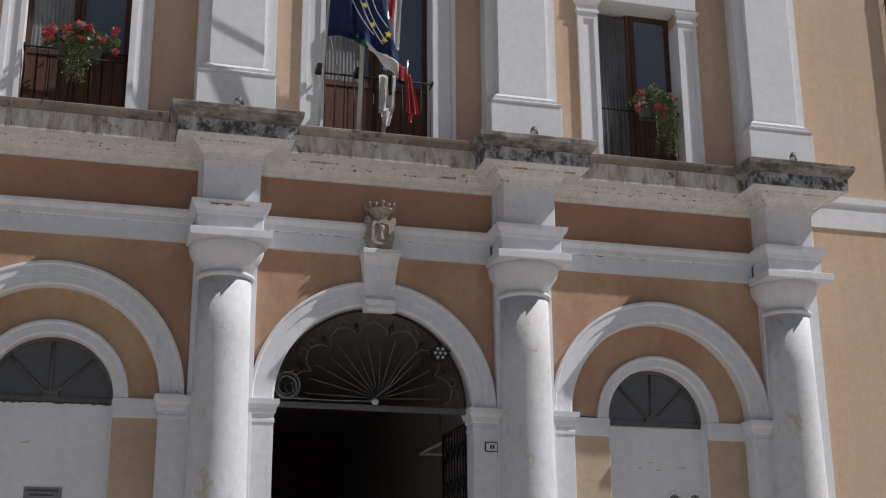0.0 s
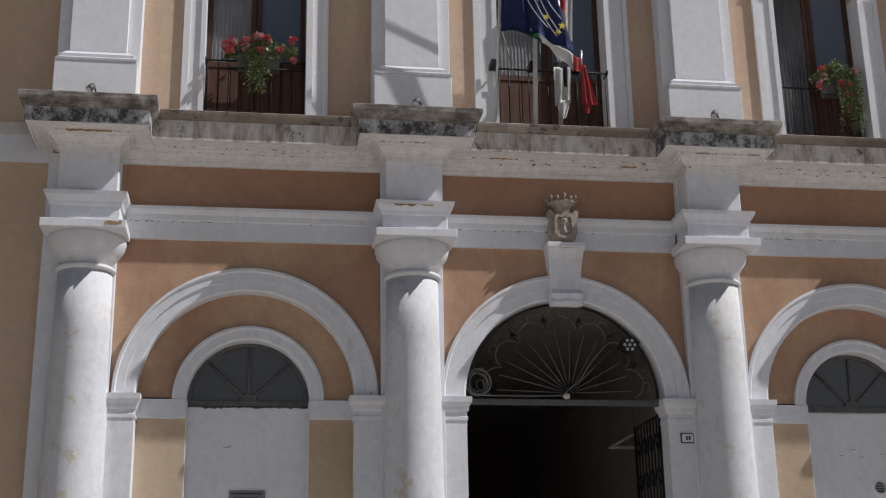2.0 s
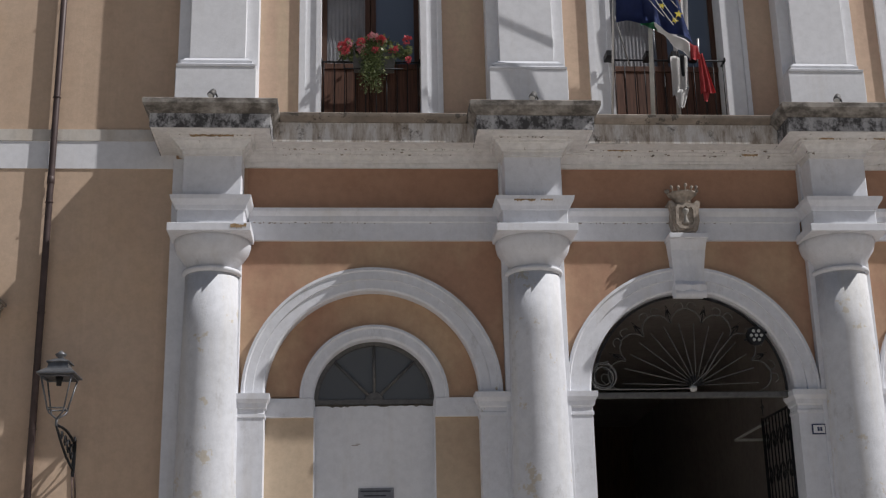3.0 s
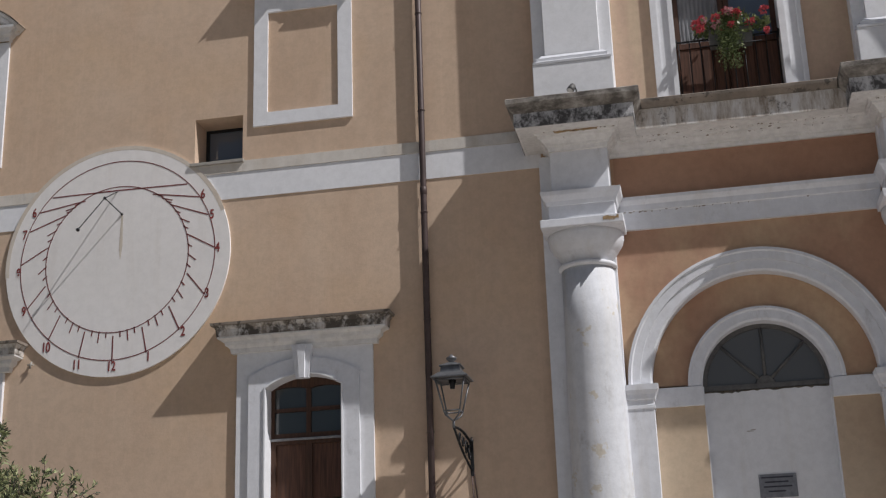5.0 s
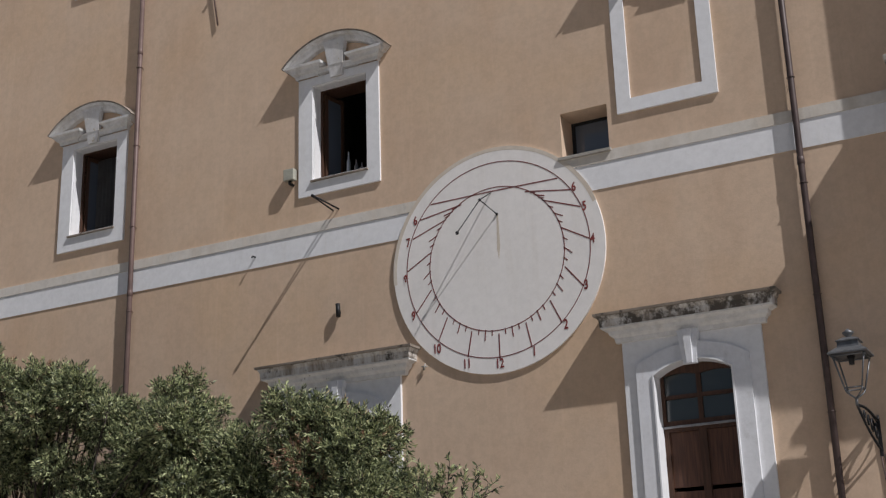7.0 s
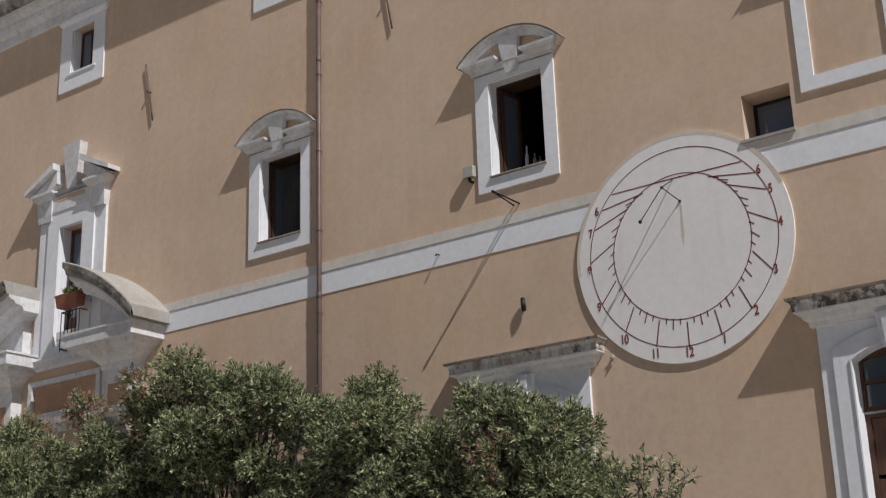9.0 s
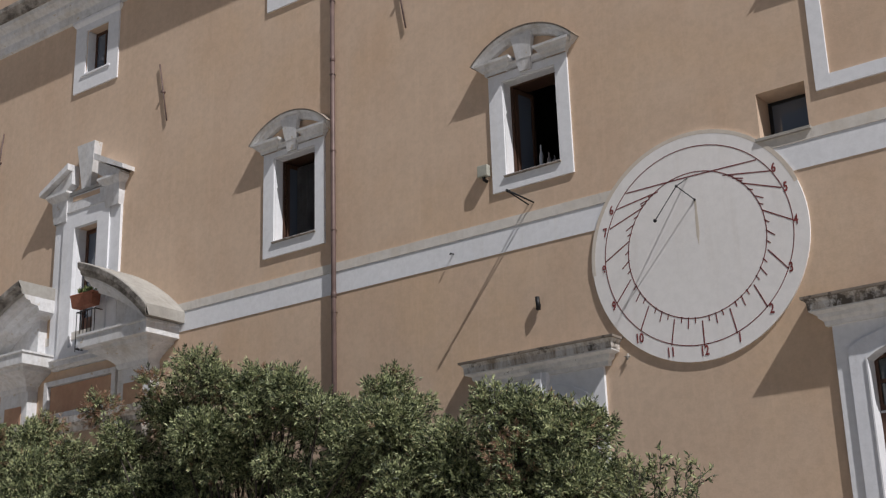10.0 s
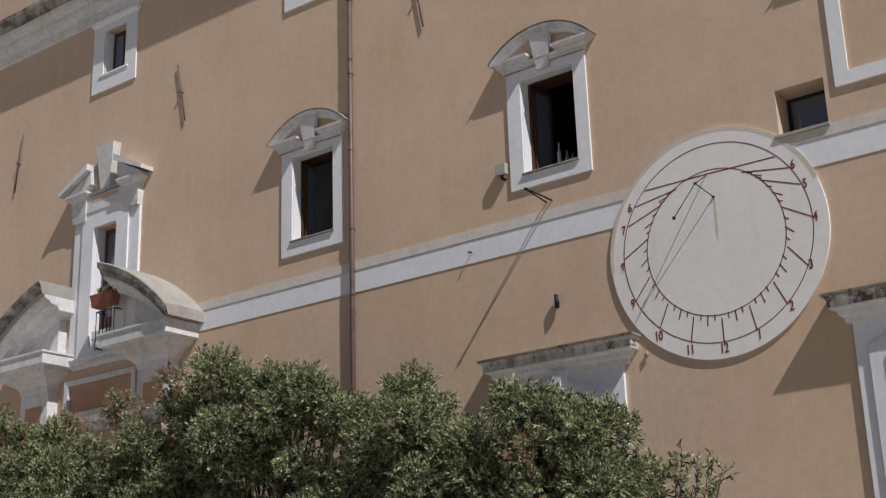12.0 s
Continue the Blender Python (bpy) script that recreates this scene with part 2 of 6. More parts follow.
def leaf_material(name, stops):
    m, nt, b, vec = base(name, 0.42)
    g = nt.nodes.new("ShaderNodeNewGeometry")
    nt.links.new(ramp(nt, g.outputs["Random Per Island"], stops), b.inputs["Base Color"])
    b.inputs["Specular IOR Level"].default_value = 0.28
    tr = nt.nodes.new("ShaderNodeBsdfTranslucent")
    nt.links.new(ramp(nt, g.outputs["Random Per Island"], [(p, tuple(min(1, v * 1.5) for v in c)) for p, c in stops]), tr.inputs["Color"])
    mx = nt.nodes.new("ShaderNodeMixShader")
    mx.inputs[0].default_value = 0.12
    nt.links.new(b.outputs[0], mx.inputs[1])
    nt.links.new(tr.outputs[0], mx.inputs[2])
    nt.links.new(mx.outputs[0], nt.nodes["Material Output"].inputs["Surface"])
    return m


LEAF = leaf_material("evergreen_leaf", [(0.0, (0.016, 0.023, 0.013)), (0.36, (0.11, 0.135, 0.072)), (0.72, (0.34, 0.375, 0.195)), (0.95, (0.54, 0.57, 0.32)), (1.0, (0.55, 0.48, 0.28))])
LEAF_DRY = leaf_material("dry_leaf", [(0.0, (0.26, 0.14, 0.09)), (0.6, (0.38, 0.24, 0.165)), (1.0, (0.20, 0.19, 0.09))])
FERN = leaf_material("potted_leaf", [(0.0, (0.07, 0.10, 0.04)), (0.6, (0.15, 0.19, 0.08)), (1.0, (0.27, 0.30, 0.14))])


def paving():
    m, nt, b, vec = base("worn_stone_paving", 0.85)
    big = ramp(nt, noisy(nt, vec, 0.5, 6, 0.6), [(0.3, (0.33, 0.302, 0.27)), (0.7, (0.45, 0.415, 0.375))])
    fine = ramp(nt, noisy(nt, vec, 30, 4, 0.6), [(0.3, (0.85, 0.85, 0.85)), (0.7, (1.1, 1.1, 1.1))])
    nt.links.new(mixed(nt, 1.0, big, fine, "MULTIPLY"), b.inputs["Base Color"])
    bumped(nt, b, noisy(nt, vec, 8, 6, 0.7), 0.4, 0.02)
    return m


PAVING = paving()


# ---------------------------------------------------------------- mesh helpers
def part(name, bm, material, parent=None, label=""):
    """One bmesh as ONE mesh object, under a thing or part if given."""
    me = bpy.data.meshes.new(name)
    bm.to_mesh(me)
    bm.free()
    me.materials.append(material)
    ob = new(name, me)
    if parent is not None:
        ob.parent = parent
    if label:
        tagged(ob, label)
    return ob


def thing(name, label, category, group="", kind="", at=(0, 0, 0)):
    ob = new(name)
    ob.location = at
    ob.empty_display_size = 0.1
    return tagged(ob, label, category, group, kind)


def bm_box(x0, x1, y0, y1, z0, z1, bevel=0.0, bm=None):
    bm = bm or bmesh.new()
    vs = [bm.verts.new((x, y, z)) for x in (x0, x1) for y in (y0, y1) for z in (z0, z1)]
    fs = [bm.faces.new([vs[i] for i in q]) for q in ((0, 1, 3, 2), (4, 6, 7, 5), (0, 4, 5, 1), (2, 3, 7, 6), (0, 2, 6, 4), (1, 5, 7, 3))]
    if bevel:
        es = list({e for f in fs for e in f.edges})
        bmesh.ops.bevel(bm, geom=es, offset=bevel, segments=2, affect="EDGES", profile=0.5)
    return bm


def bm_plate(outer, holes, y0, y1, bm=None):
    """A plate in the plane of the facade: outline and holes as (x, z) loops, from y0 (front) to y1 (back)."""
    bm = bm or bmesh.new()
    for y in (y0, y1):
        edges = []
        for loop in [outer, *holes]:
            vs = [bm.verts.new((x, y, z)) for x, z in loop]
            edges += [bm.edges.new((a, b)) for a, b in zip(vs, vs[1:] + vs[:1])]
        bmesh.ops.triangle_fill(bm, use_beauty=True, use_dissolve=False, edges=edges)
    for loop in [outer, *holes]:
        n = len(loop)
        f = [bm.verts.new((x, y0, z)) for x, z in loop]
        k = [bm.verts.new((x, y1, z)) for x, z in loop]
        for i in range(n):
            bm.faces.new((f[i], f[(i + 1) % n], k[(i + 1) % n], k[i]))
    bmesh.ops.remove_doubles(bm, verts=bm.verts, dist=1e-5)
    bmesh.ops.recalc_face_normals(bm, faces=bm.faces)
    return bm


def rect(x0, x1, z0, z1):
    return [(x0, z0), (x1, z0), (x1, z1), (x0, z1)]


def arch(cx, half, z0, spring, n=28):
    """A round-headed opening."""
    return [(cx - half, z0), (cx + half, z0)] + [(cx + half * math.cos(a), spring + half * math.sin(a)) for a in (math.pi * i / n for i in range(n + 1))]


def flat_arch(cx, half, z0, spring, rise, n=12):
    """An opening with a low segmental head."""
    r = (half * half + rise * rise) / (2 * rise)
    h = math.asin(half / r)
    return [(cx - half, z0), (cx + half, z0)] + [(cx + r * math.sin(a), spring + rise - r + r * math.cos(a)) for a in (h - 2 * h * i / n for i in range(n + 1))]


def ring_points(cx, cz, r, a0, a1, n):
    return [(cx + r * math.cos(a), cz + r * math.sin(a)) for a in (a0 + (a1 - a0) * i / n for i in range(n + 1))]


def bm_sweep(path, profile, bm=None, closed_ends=True):
    """A moulding along a plan path of (x, y), mitred at its corners; profile of (out, z), out to the right-hand side of the way along the path."""
    bm = bm or bmesh.new()
    rings = []
    n = len(path)
    for i, p in enumerate(path):
        p = Vector(p)
        d0 = (p - Vector(path[i - 1])).normalized() if i else None
        d1 = (Vector(path[i + 1]) - p).normalized() if i < n - 1 else None
        d0, d1 = d0 or d1, d1 or d0
        n0, n1 = Vector((d0.y, -d0.x)), Vector((d1.y, -d1.x))
        m = n0 + n1
        m /= max(0.2, m.dot(n0))
        rings.append([bm.verts.new((p.x + m.x * o, p.y + m.y * o, z)) for o, z in profile])
    for a, b in zip(rings, rings[1:]):
        for i in range(len(profile) - 1):
            bm.faces.new((a[i], b[i], b[i + 1], a[i + 1]))
    if closed_ends:
        bm.faces.new(rings[0])
        bm.faces.new(rings[-1][::-1])
    bmesh.ops.recalc_face_normals(bm, faces=bm.faces)
    return bm


def bm_arc(cx, cz, profile, a0, a1, n=40, bm=None):
    """A moulding bent round an arc in the facade's plane; profile of (radius, y)."""
    bm = bm or bmesh.new()
    rings = []
    for i in range(n + 1):
        a = a0 + (a1 - a0) * i / n
        rings.append([bm.verts.new((cx + r * math.cos(a), y, cz + r * math.sin(a))) for r, y in profile])
    for a, b in zip(rings, rings[1:]):
        for i in range(len(profile)):
            j = (i + 1) % len(profile)
            bm.faces.new((a[i], b[i], b[j], a[j]))
    bm.faces.new(rings[0][::-1])
    bm.faces.new(rings[-1])
    bmesh.ops.recalc_face_normals(bm, faces=bm.faces)
    return bm


def bm_lathe(profile, n=40, bm=None, at=(0, 0, 0)):
    """Profile of (radius, z) turned round the upright through at."""
    bm = bm or bmesh.new()
    rings = [[bm.verts.new((at[0] + r * math.cos(2 * math.pi * i / n), at[1] + r * math.sin(2 * math.pi * i / n), at[2] + z)) for i in range(n)] for r, z in profile]
    for a, b in zip(rings, rings[1:]):
        for i in range(n):
            bm.faces.new((a[i], a[(i + 1) % n], b[(i + 1) % n], b[i]))
    bm.faces.new(rings[0][::-1])
    bm.faces.new(rings[-1])
    for f in bm.faces:
        f.smooth = len(f.verts) == 4
    return bm


def bm_tube(points, r, n=8, bm=None, r1=None):
    """A round bar through the points, tapering from r to r1."""
    bm = bm or bmesh.new()
    pts = [Vector(p) for p in points]
    rings = []
    for i, p in enumerate(pts):
        d = (pts[min(i + 1, len(pts) - 1)] - pts[max(i - 1, 0)]).normalized()
        u = d.cross(Vector((0.3, 0.2, 0.93)))
        if u.length < 0.1:
            u = d.cross(Vector((1, 0, 0)))
        u.normalize()
        v = d.cross(u)
        rr = r if r1 is None else r + (r1 - r) * i / max(1, len(pts) - 1)
        rings.append([bm.verts.new(p + u * rr * math.cos(2 * math.pi * k / n) + v * rr * math.sin(2 * math.pi * k / n)) for k in range(n)])
    for a, b in zip(rings, rings[1:]):
        for k in range(n):
            f = bm.faces.new((a[k], a[(k + 1) % n], b[(k + 1) % n], b[k]))
            f.smooth = True
    bm.faces.new(rings[0][::-1])
    bm.faces.new(rings[-1])
    return bm


def bm_block(x0, x1, y0, y1, z0, z1, flare=0.0, bm=None, bevel=0.01):
    """A box whose top spreads by flare on the two sides and the front."""
    bm = bm or bmesh.new()
    lo = [(x0, y1), (x1, y1), (x1, y0), (x0, y0)]
    hi = [(x0 - flare, y1), (x1 + flare, y1), (x1 + flare, y0 - flare), (x0 - flare, y0 - flare)]
    a = [bm.verts.new((x, y, z0)) for x, y in lo]
    b = [bm.verts.new((x, y, z1)) for x, y in hi]
    fs = [bm.faces.new(a), bm.faces.new(b[::-1])] + [bm.faces.new((a[i], b[i], b[(i + 1) % 4], a[(i + 1) % 4])) for i in range(4)]
    if bevel:
        bmesh.ops.bevel(bm, geom=list({e for f in fs for e in f.edges}), offset=bevel, segments=1, affect="EDGES")
    bmesh.ops.recalc_face_normals(bm, faces=bm.faces)
    return bm


# ---------------------------------------------------------------- ground and large structure
def build_ground():
    bm = bmesh.new()
    n, size = 24, 900.0
    vs = [[bm.verts.new((-size + 2 * size * i / n, -size + 2 * size * j / n, 0.0)) for i in range(n + 1)] for j in range(n + 1)]
    for j in range(n):
        for i in range(n):
            bm.faces.new((vs[j][i], vs[j][i + 1], vs[j + 1][i + 1], vs[j + 1][i]))
    tagged(part("ground", bm, PAVING), "worn pale stone paving of the piazza", "ground", kind="structure")


build_ground()

PW = -0.10                      # front of the portal's wall; the wings stand at y = 0
COLS = (-1.98, 2.075, 6.06, 9.97)
SPRING = 4.69
BAYS = (                        # centre, outer and inner half of the large arch, half of the small arch's ring, half of the door, centre of the large arch
    (0.05, 1.615, 1.33, 0.93, 0.755, 0.025),
    (8.04, 1.60, 1.31, 0.89, 0.725, 8.04),
)
CENTRE = (4.045, 1.61, 1.30)
WIN_ROW = (-11.0, -15.99)      # hooded windows of the wing
ATTIC = (-21.71, -15.97)
LOW = (-5.73, -11.0)            # tall windows of the wing's ground floor


def build_walls():
    holes = [rect(c - 0.48, c + 0.51, 8.78, 10.36) for c in WIN_ROW]
    holes += [rect(c - 0.34, c + 0.34, 13.74, 14.77) for c in ATTIC]
    holes += [flat_arch(c, 0.52, 1.4, 5.02, 0.16) for c in LOW]
    holes += [rect(-7.33, -6.63, 8.25, 8.92), rect(-22.02, -21.30, 7.75, 10.27)]
    tagged(part("wall_left_wing", bm_plate(rect(-34, -2.50, -0.02, 15.6), holes, 0.0, 0.55), OCHRE_WING), "sun-faded ochre plaster wall of the palace wing", "wall", kind="structure")
    holes = [arch(CENTRE[0], CENTRE[2], 0.02, SPRING)] + [arch(b[5], b[2], 0.02, SPRING) for b in BAYS]
    tagged(part("wall_portal", bm_plate(rect(-2.50, 10.52, -0.02, 8.2), holes, PW, 0.12), OCHRE_PORTAL), "orange plaster wall behind the entrance columns", "wall", kind="structure")
    for b in BAYS:
        low = 4.43
        over = arch(b[5], b[2] - 0.002, low, SPRING)[1:] + arch(b[0], b[4], low, SPRING)[2:][::-1]
        loop = over[:len(over) // 2] + [(b[5] - b[2] + 0.002, low), (b[0] - b[4], low)] + over[len(over) // 2:] + [(b[0] + b[4], low)]
        tagged(part("wall_bay", bm_plate(loop, [], 0.06, 0.5), OCHRE_PORTAL), "orange plaster infill under the large arch", "wall", kind="structure")
        for x0, x1 in ((b[5] - b[2] + 0.002, b[0] - b[4]), (b[0] + b[4], b[5] + b[2] - 0.002)):
            tagged(part("wall_bay_foot", bm_plate(rect(x0, x1, 0.0, low), [], 0.06, 0.5), OCHRE_FADED), "faded tan plaster beside the side door", "wall", kind="structure")
    holes = [rect(-0.66, 0.70, 8.3, 11.25), rect(3.28, 4.84, 8.3, 11.25), rect(7.33, 8.64, 8.3, 10.95)]
    tagged(part("wall_upper_portal", bm_plate(rect(-2.50, 10.52, 8.2, 14.5), holes, PW, 0.55), OCHRE_UPPER), "yellow-ochre plaster wall of the main floor", "wall", kind="structure")
    tagged(part("wall_right_wing", bm_plate(rect(10.52, 34, -0.02, 15.6), [], 0.0, 0.55), OCHRE_WING), "sun-faded ochre plaster wall beside the portal", "wall", kind="structure")
    # the building's body behind the facade
    tagged(part("wall_back", bm_box(-34, 34, 12, 12.4, 0, 15.6), OCHRE_WING), "plain back wall of the palace", "wall", kind="structure")
    for x in (-34.4, 34):
        tagged(part("wall_side", bm_box(x, x + 0.4, 0, 12.4, 0, 15.6), OCHRE_WING), "plain ochre side wall of the palace", "wall", kind="structure")
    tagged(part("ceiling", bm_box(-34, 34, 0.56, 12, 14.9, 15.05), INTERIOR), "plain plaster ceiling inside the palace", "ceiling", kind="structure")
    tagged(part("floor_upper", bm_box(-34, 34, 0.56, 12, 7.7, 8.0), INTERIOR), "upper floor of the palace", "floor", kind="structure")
    bm = bmesh.new()
    vs = [bm.verts.new(v) for v in ((-34.8, -0.35, 15.96), (34.8, -0.35, 15.96), (34.8, 6, 17.4), (-34.8, 6, 17.4), (34.8, 13, 15.9), (-34.8, 13, 15.9))]
    bm.faces.new((vs[0], vs[1], vs[2], vs[3]))
    bm.faces.new((vs[3], vs[2], vs[4], vs[5]))
    bmesh.ops.solidify(bm, geom=list(bm.faces), thickness=0.08)
    tagged(part("roof", bm, TERRACOTTA), "low clay-tile roof of the palace", "roof", kind="structure")
    tagged(part("wall_attic", bm_box(-34, -16, 0.5, 0.9, 15.6, 18.6), OCHRE_WING), "pinkish plaster attic wall above the eaves", "wall", kind="structure")
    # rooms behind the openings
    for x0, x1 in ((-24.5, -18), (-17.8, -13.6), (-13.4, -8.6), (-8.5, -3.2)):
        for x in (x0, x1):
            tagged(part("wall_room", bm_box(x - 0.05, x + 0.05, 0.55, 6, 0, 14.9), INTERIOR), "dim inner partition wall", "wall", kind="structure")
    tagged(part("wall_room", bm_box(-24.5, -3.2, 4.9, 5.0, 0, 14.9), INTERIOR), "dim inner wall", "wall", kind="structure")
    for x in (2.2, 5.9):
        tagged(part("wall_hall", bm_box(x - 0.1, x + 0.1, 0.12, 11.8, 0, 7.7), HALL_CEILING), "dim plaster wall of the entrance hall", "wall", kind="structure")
    # dark wood colour puts the hall's unlit depth into its end wall
    tagged(part("wall_hall", bm_box(2.1, 6.0, 11.8, 11.95, 0, 7.7), WOOD_DARK), "end wall of the entrance hall, its gloom put into the colour", "wall", kind="structure")
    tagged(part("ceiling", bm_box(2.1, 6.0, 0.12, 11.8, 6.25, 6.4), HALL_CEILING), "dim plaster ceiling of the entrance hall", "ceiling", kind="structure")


build_walls()


def build_string_courses():
    prof = [(0, 7.69), (0.022, 7.69), (0.025, 8.06), (0.04, 8.075), (0.052, 8.09), (0.052, 8.19), (0, 8.205)]
    def strip(x_far, s, z0, z1, y):
        """A flat course that ends against the sundial's round edge."""
        zs = [z0 + (z1 - z0) * i / 8 for i in range(9)]
        edge = [(-8.413 + s * math.sqrt(1.652 ** 2 - (z - 6.982) ** 2), z) for z in zs]
        return bm_plate([(x_far, z0), *edge, (x_far, z1)], [], y, 0.0)
    for x_far, s, dz in ((-34, -1, -0.15), (-2.5, 1, 0.0)):
        th = thing("trim_string_course", "white painted string course along the wing", "string course", kind="structure")
        part("lower_course", strip(x_far, s, 7.69 + dz, 8.07 + dz, -0.012), WHITE_CLEAN, th)
        part("upper_course", strip(x_far, s, 8.072 + dz, 8.23 + dz, -0.024), WHITE_CREAM, th)
    tagged(part("trim_string_course", bm_sweep([(10.52, 0.0), (34, 0.0)], [(o, z - 0.03) for o, z in prof]), WHITE_CLEAN), "white painted string course beside the portal", "string course", kind="structure")
    eave = thing("trim_eaves_cornice", "white moulded eaves cornice with a blackened stone edge", "cornice", kind="structure")
    for x0, x1 in ((-34, -2.9), (10.9, 34)):
        part("moulding", bm_sweep([(x0, 0.0), (x1, 0.0)], [(0, 15.08), (0.06, 15.1), (0.08, 15.28), (0.18, 15.34), (0.22, 15.42), (0.22, 15.5), (0.36, 15.58), (0.38, 15.66), (0, 15.66)]), WEATHERED_WHITE, eave)
        part("edge_slab", bm_sweep([(x0, 0.0), (x1, 0.0)], [(0, 15.665), (0.42, 15.665), (0.48, 15.78), (0.53, 15.84), (0.53, 15.94), (0, 15.94)]), BLACKENED, eave)


build_string_courses()


BREAK, STRAIGHT = -0.60, PW - 0.05     # planes from which the cornice projects


def cornice_path():
    pts = [(-2.35, -0.001)]
    for i, c in enumerate(COLS):
        pts += [(c - 0.37, BREAK), (c + 0.37, BREAK)]
        if i < 3:
            pts += [(c + 0.37, STRAIGHT), (COLS[i + 1] - 0.37, STRAIGHT)]
    pts[0] = (COLS[0] - 0.37, -0.001)
    return pts + [(COLS[3] + 0.37, -0.001)]


def build_portal_cornice():
    th = thing("trim_portal_cornice", "heavy stone cornice breaking forward over the columns, blackened on top", "cornice", kind="structure")
    path = cornice_path()
    part("bed_moulding", bm_sweep(path, [(-0.06, 7.665), (0.0, 7.665), (0.004, 7.715), (0.03, 7.72), (0.032, 7.745), (0.055, 7.76), (0.085, 7.80), (0.115, 7.81), (0.118, 7.838), (0.15, 7.84), (0.152, 7.872), (0.33, 7.880), (0.33, 7.868), (0.36, 7.868), (0.36, 7.90), (-0.06, 7.90)]), SOFFIT, th)
    fascia = [(-0.04, 7.903), (0.363, 7.903), (0.363, 7.874), (0.37, 7.874), (0.372, 8.06), (-0.04, 8.06)]
    cap = [(-0.04, 8.063), (0.38, 8.063), (0.41, 8.10), (0.455, 8.17), (0.46, 8.23), (0.44, 8.245), (-0.04, 8.27)]
    for i, c in enumerate(COLS):
        y0, y1 = (-0.002 if i == 0 else PW), (-0.002 if i == 3 else PW)
        plan = [(c - 0.37, y0), (c - 0.37, BREAK), (c + 0.37, BREAK), (c + 0.37, y1)]
        part("fascia_break", bm_sweep(plan, fascia), LICHEN, th)
        part("cap_break", bm_sweep(plan, cap), BLACKENED, th)
        if i < 3:
            part("fascia", bm_sweep([(c + 0.743, STRAIGHT), (COLS[i + 1] - 0.743, STRAIGHT)], [(o, 8.135 if z > 8 else z) for o, z in fascia]), STREAKED, th)
            part("cap", bm_sweep([(c + 0.833, STRAIGHT), (COLS[i + 1] - 0.833, STRAIGHT)], [(-0.04, 8.138), (0.39, 8.138), (0.44, 8.18), (0.455, 8.20), (0.46, 8.235), (0.44, 8.25), (-0.04, 8.27)]), EDGE_STONE, th)


build_portal_cornice()


def build_specks():
    """Small dark flakes and lichen spots along the cornice's and the band's edges."""
    rng = random.Random(31)
    bm = bmesh.new()

    def speck(x, y, z, sx, sy, sz):
        k = rng.uniform(0.2, 0.8)
        loop = [(x - sx, z), (x - sx * k, z - sz), (x + sx * 0.5, z - sz * 0.8), (x + sx, z + sz * 0.2), (x + sx * 0.3, z + sz), (x - sx * 0.6, z + sz * 0.7)]
        a = [bm.verts.new((u, y - sy, v)) for u, v in loop]
        b = [bm.verts.new((u, y + sy, v)) for u, v in loop]
        bm.faces.new(a)
        for i in range(6):
            bm.faces.new((a[i], b[i], b[(i + 1) % 6], a[(i + 1) % 6]))
    for c0, c1 in zip(COLS, COLS[1:]):
        for _ in range(110):
            x = rng.uniform(c0 + 0.78, c1 - 0.78)
            line = rng.random()
            size = 0.004 + 0.02 * rng.random() ** 2.5
            if line < 0.45:
                speck(x, STRAIGHT - 0.15, 7.857 + rng.gauss(0, 0.006), size, 0.004, size * 0.4)
            elif line < 0.75:
                speck(x, STRAIGHT - 0.361, 7.885, size, 0.003, 0.010)
            else:
                speck(x, STRAIGHT - 0.118, 7.80 + rng.gauss(0, 0.01), size, 0.004, size * 0.4)
        for _ in range(26):
            x = c0 + 0.5 + abs(rng.gauss(0, 1.1))
            if x < c1 - 0.5:
                speck(x, PW - 0.066, 6.898 + rng.gauss(0, 0.004), 0.005 + 0.02 * rng.random() ** 2, 0.006, 0.006)
    for c in COLS:
        for _ in range(14):
            speck(c + rng.uniform(-0.5, 0.5), BREAK - 0.152, 7.857 + rng.gauss(0, 0.005), 0.004 + 0.016 * rng.random() ** 2, 0.004, 0.006)
    bmesh.ops.recalc_face_normals(bm, faces=bm.faces)
    tagged(part("cornice_lichen", bm, EDGE_STONE), "dark flakes and lichen spots along the cornice mouldings", "stain", kind="stuff")


build_specks()


def build_bare_patches():
    """Irregular patches where the limewash has fallen off the mouldings."""
    rng = random.Random(8)
    for x0, x1, z0, z1, y in ((-2.26, -1.70, 7.838, 7.872, BREAK - 0.152), (1.80, 2.08, 7.02, 7.075, -0.672), (2.14, 2.30, 7.03, 7.07, -0.672), (-1.72, -1.52, 6.63, 6.70, -0.745),
                              (5.80, 5.98, 7.845, 7.87, BREAK - 0.152), (3.1, 3.42, 7.845, 7.87, STRAIGHT - 0.152), (4.9, 5.12, 7.80, 7.836, STRAIGHT - 0.118), (6.5, 6.66, 7.845, 7.87, BREAK - 0.152)):
        n = 14
        top = [(x0 + (x1 - x0) * i / n, z1 - (z1 - z0) * rng.uniform(0, 0.35)) for i in range(n + 1)]
        foot = [(x0 + (x1 - x0) * (i + 0.5) / n, z0 + (z1 - z0) * rng.uniform(0, 0.45)) for i in range(n)]
        tagged(part("bare_plaster_patch", bm_plate(foot + top[::-1], [], y - 0.004, y + 0.01), BARE_PLASTER), "bare ochre plaster where the limewash has flaked off", "stain", "bare patches", kind="structure")


build_bare_patches()


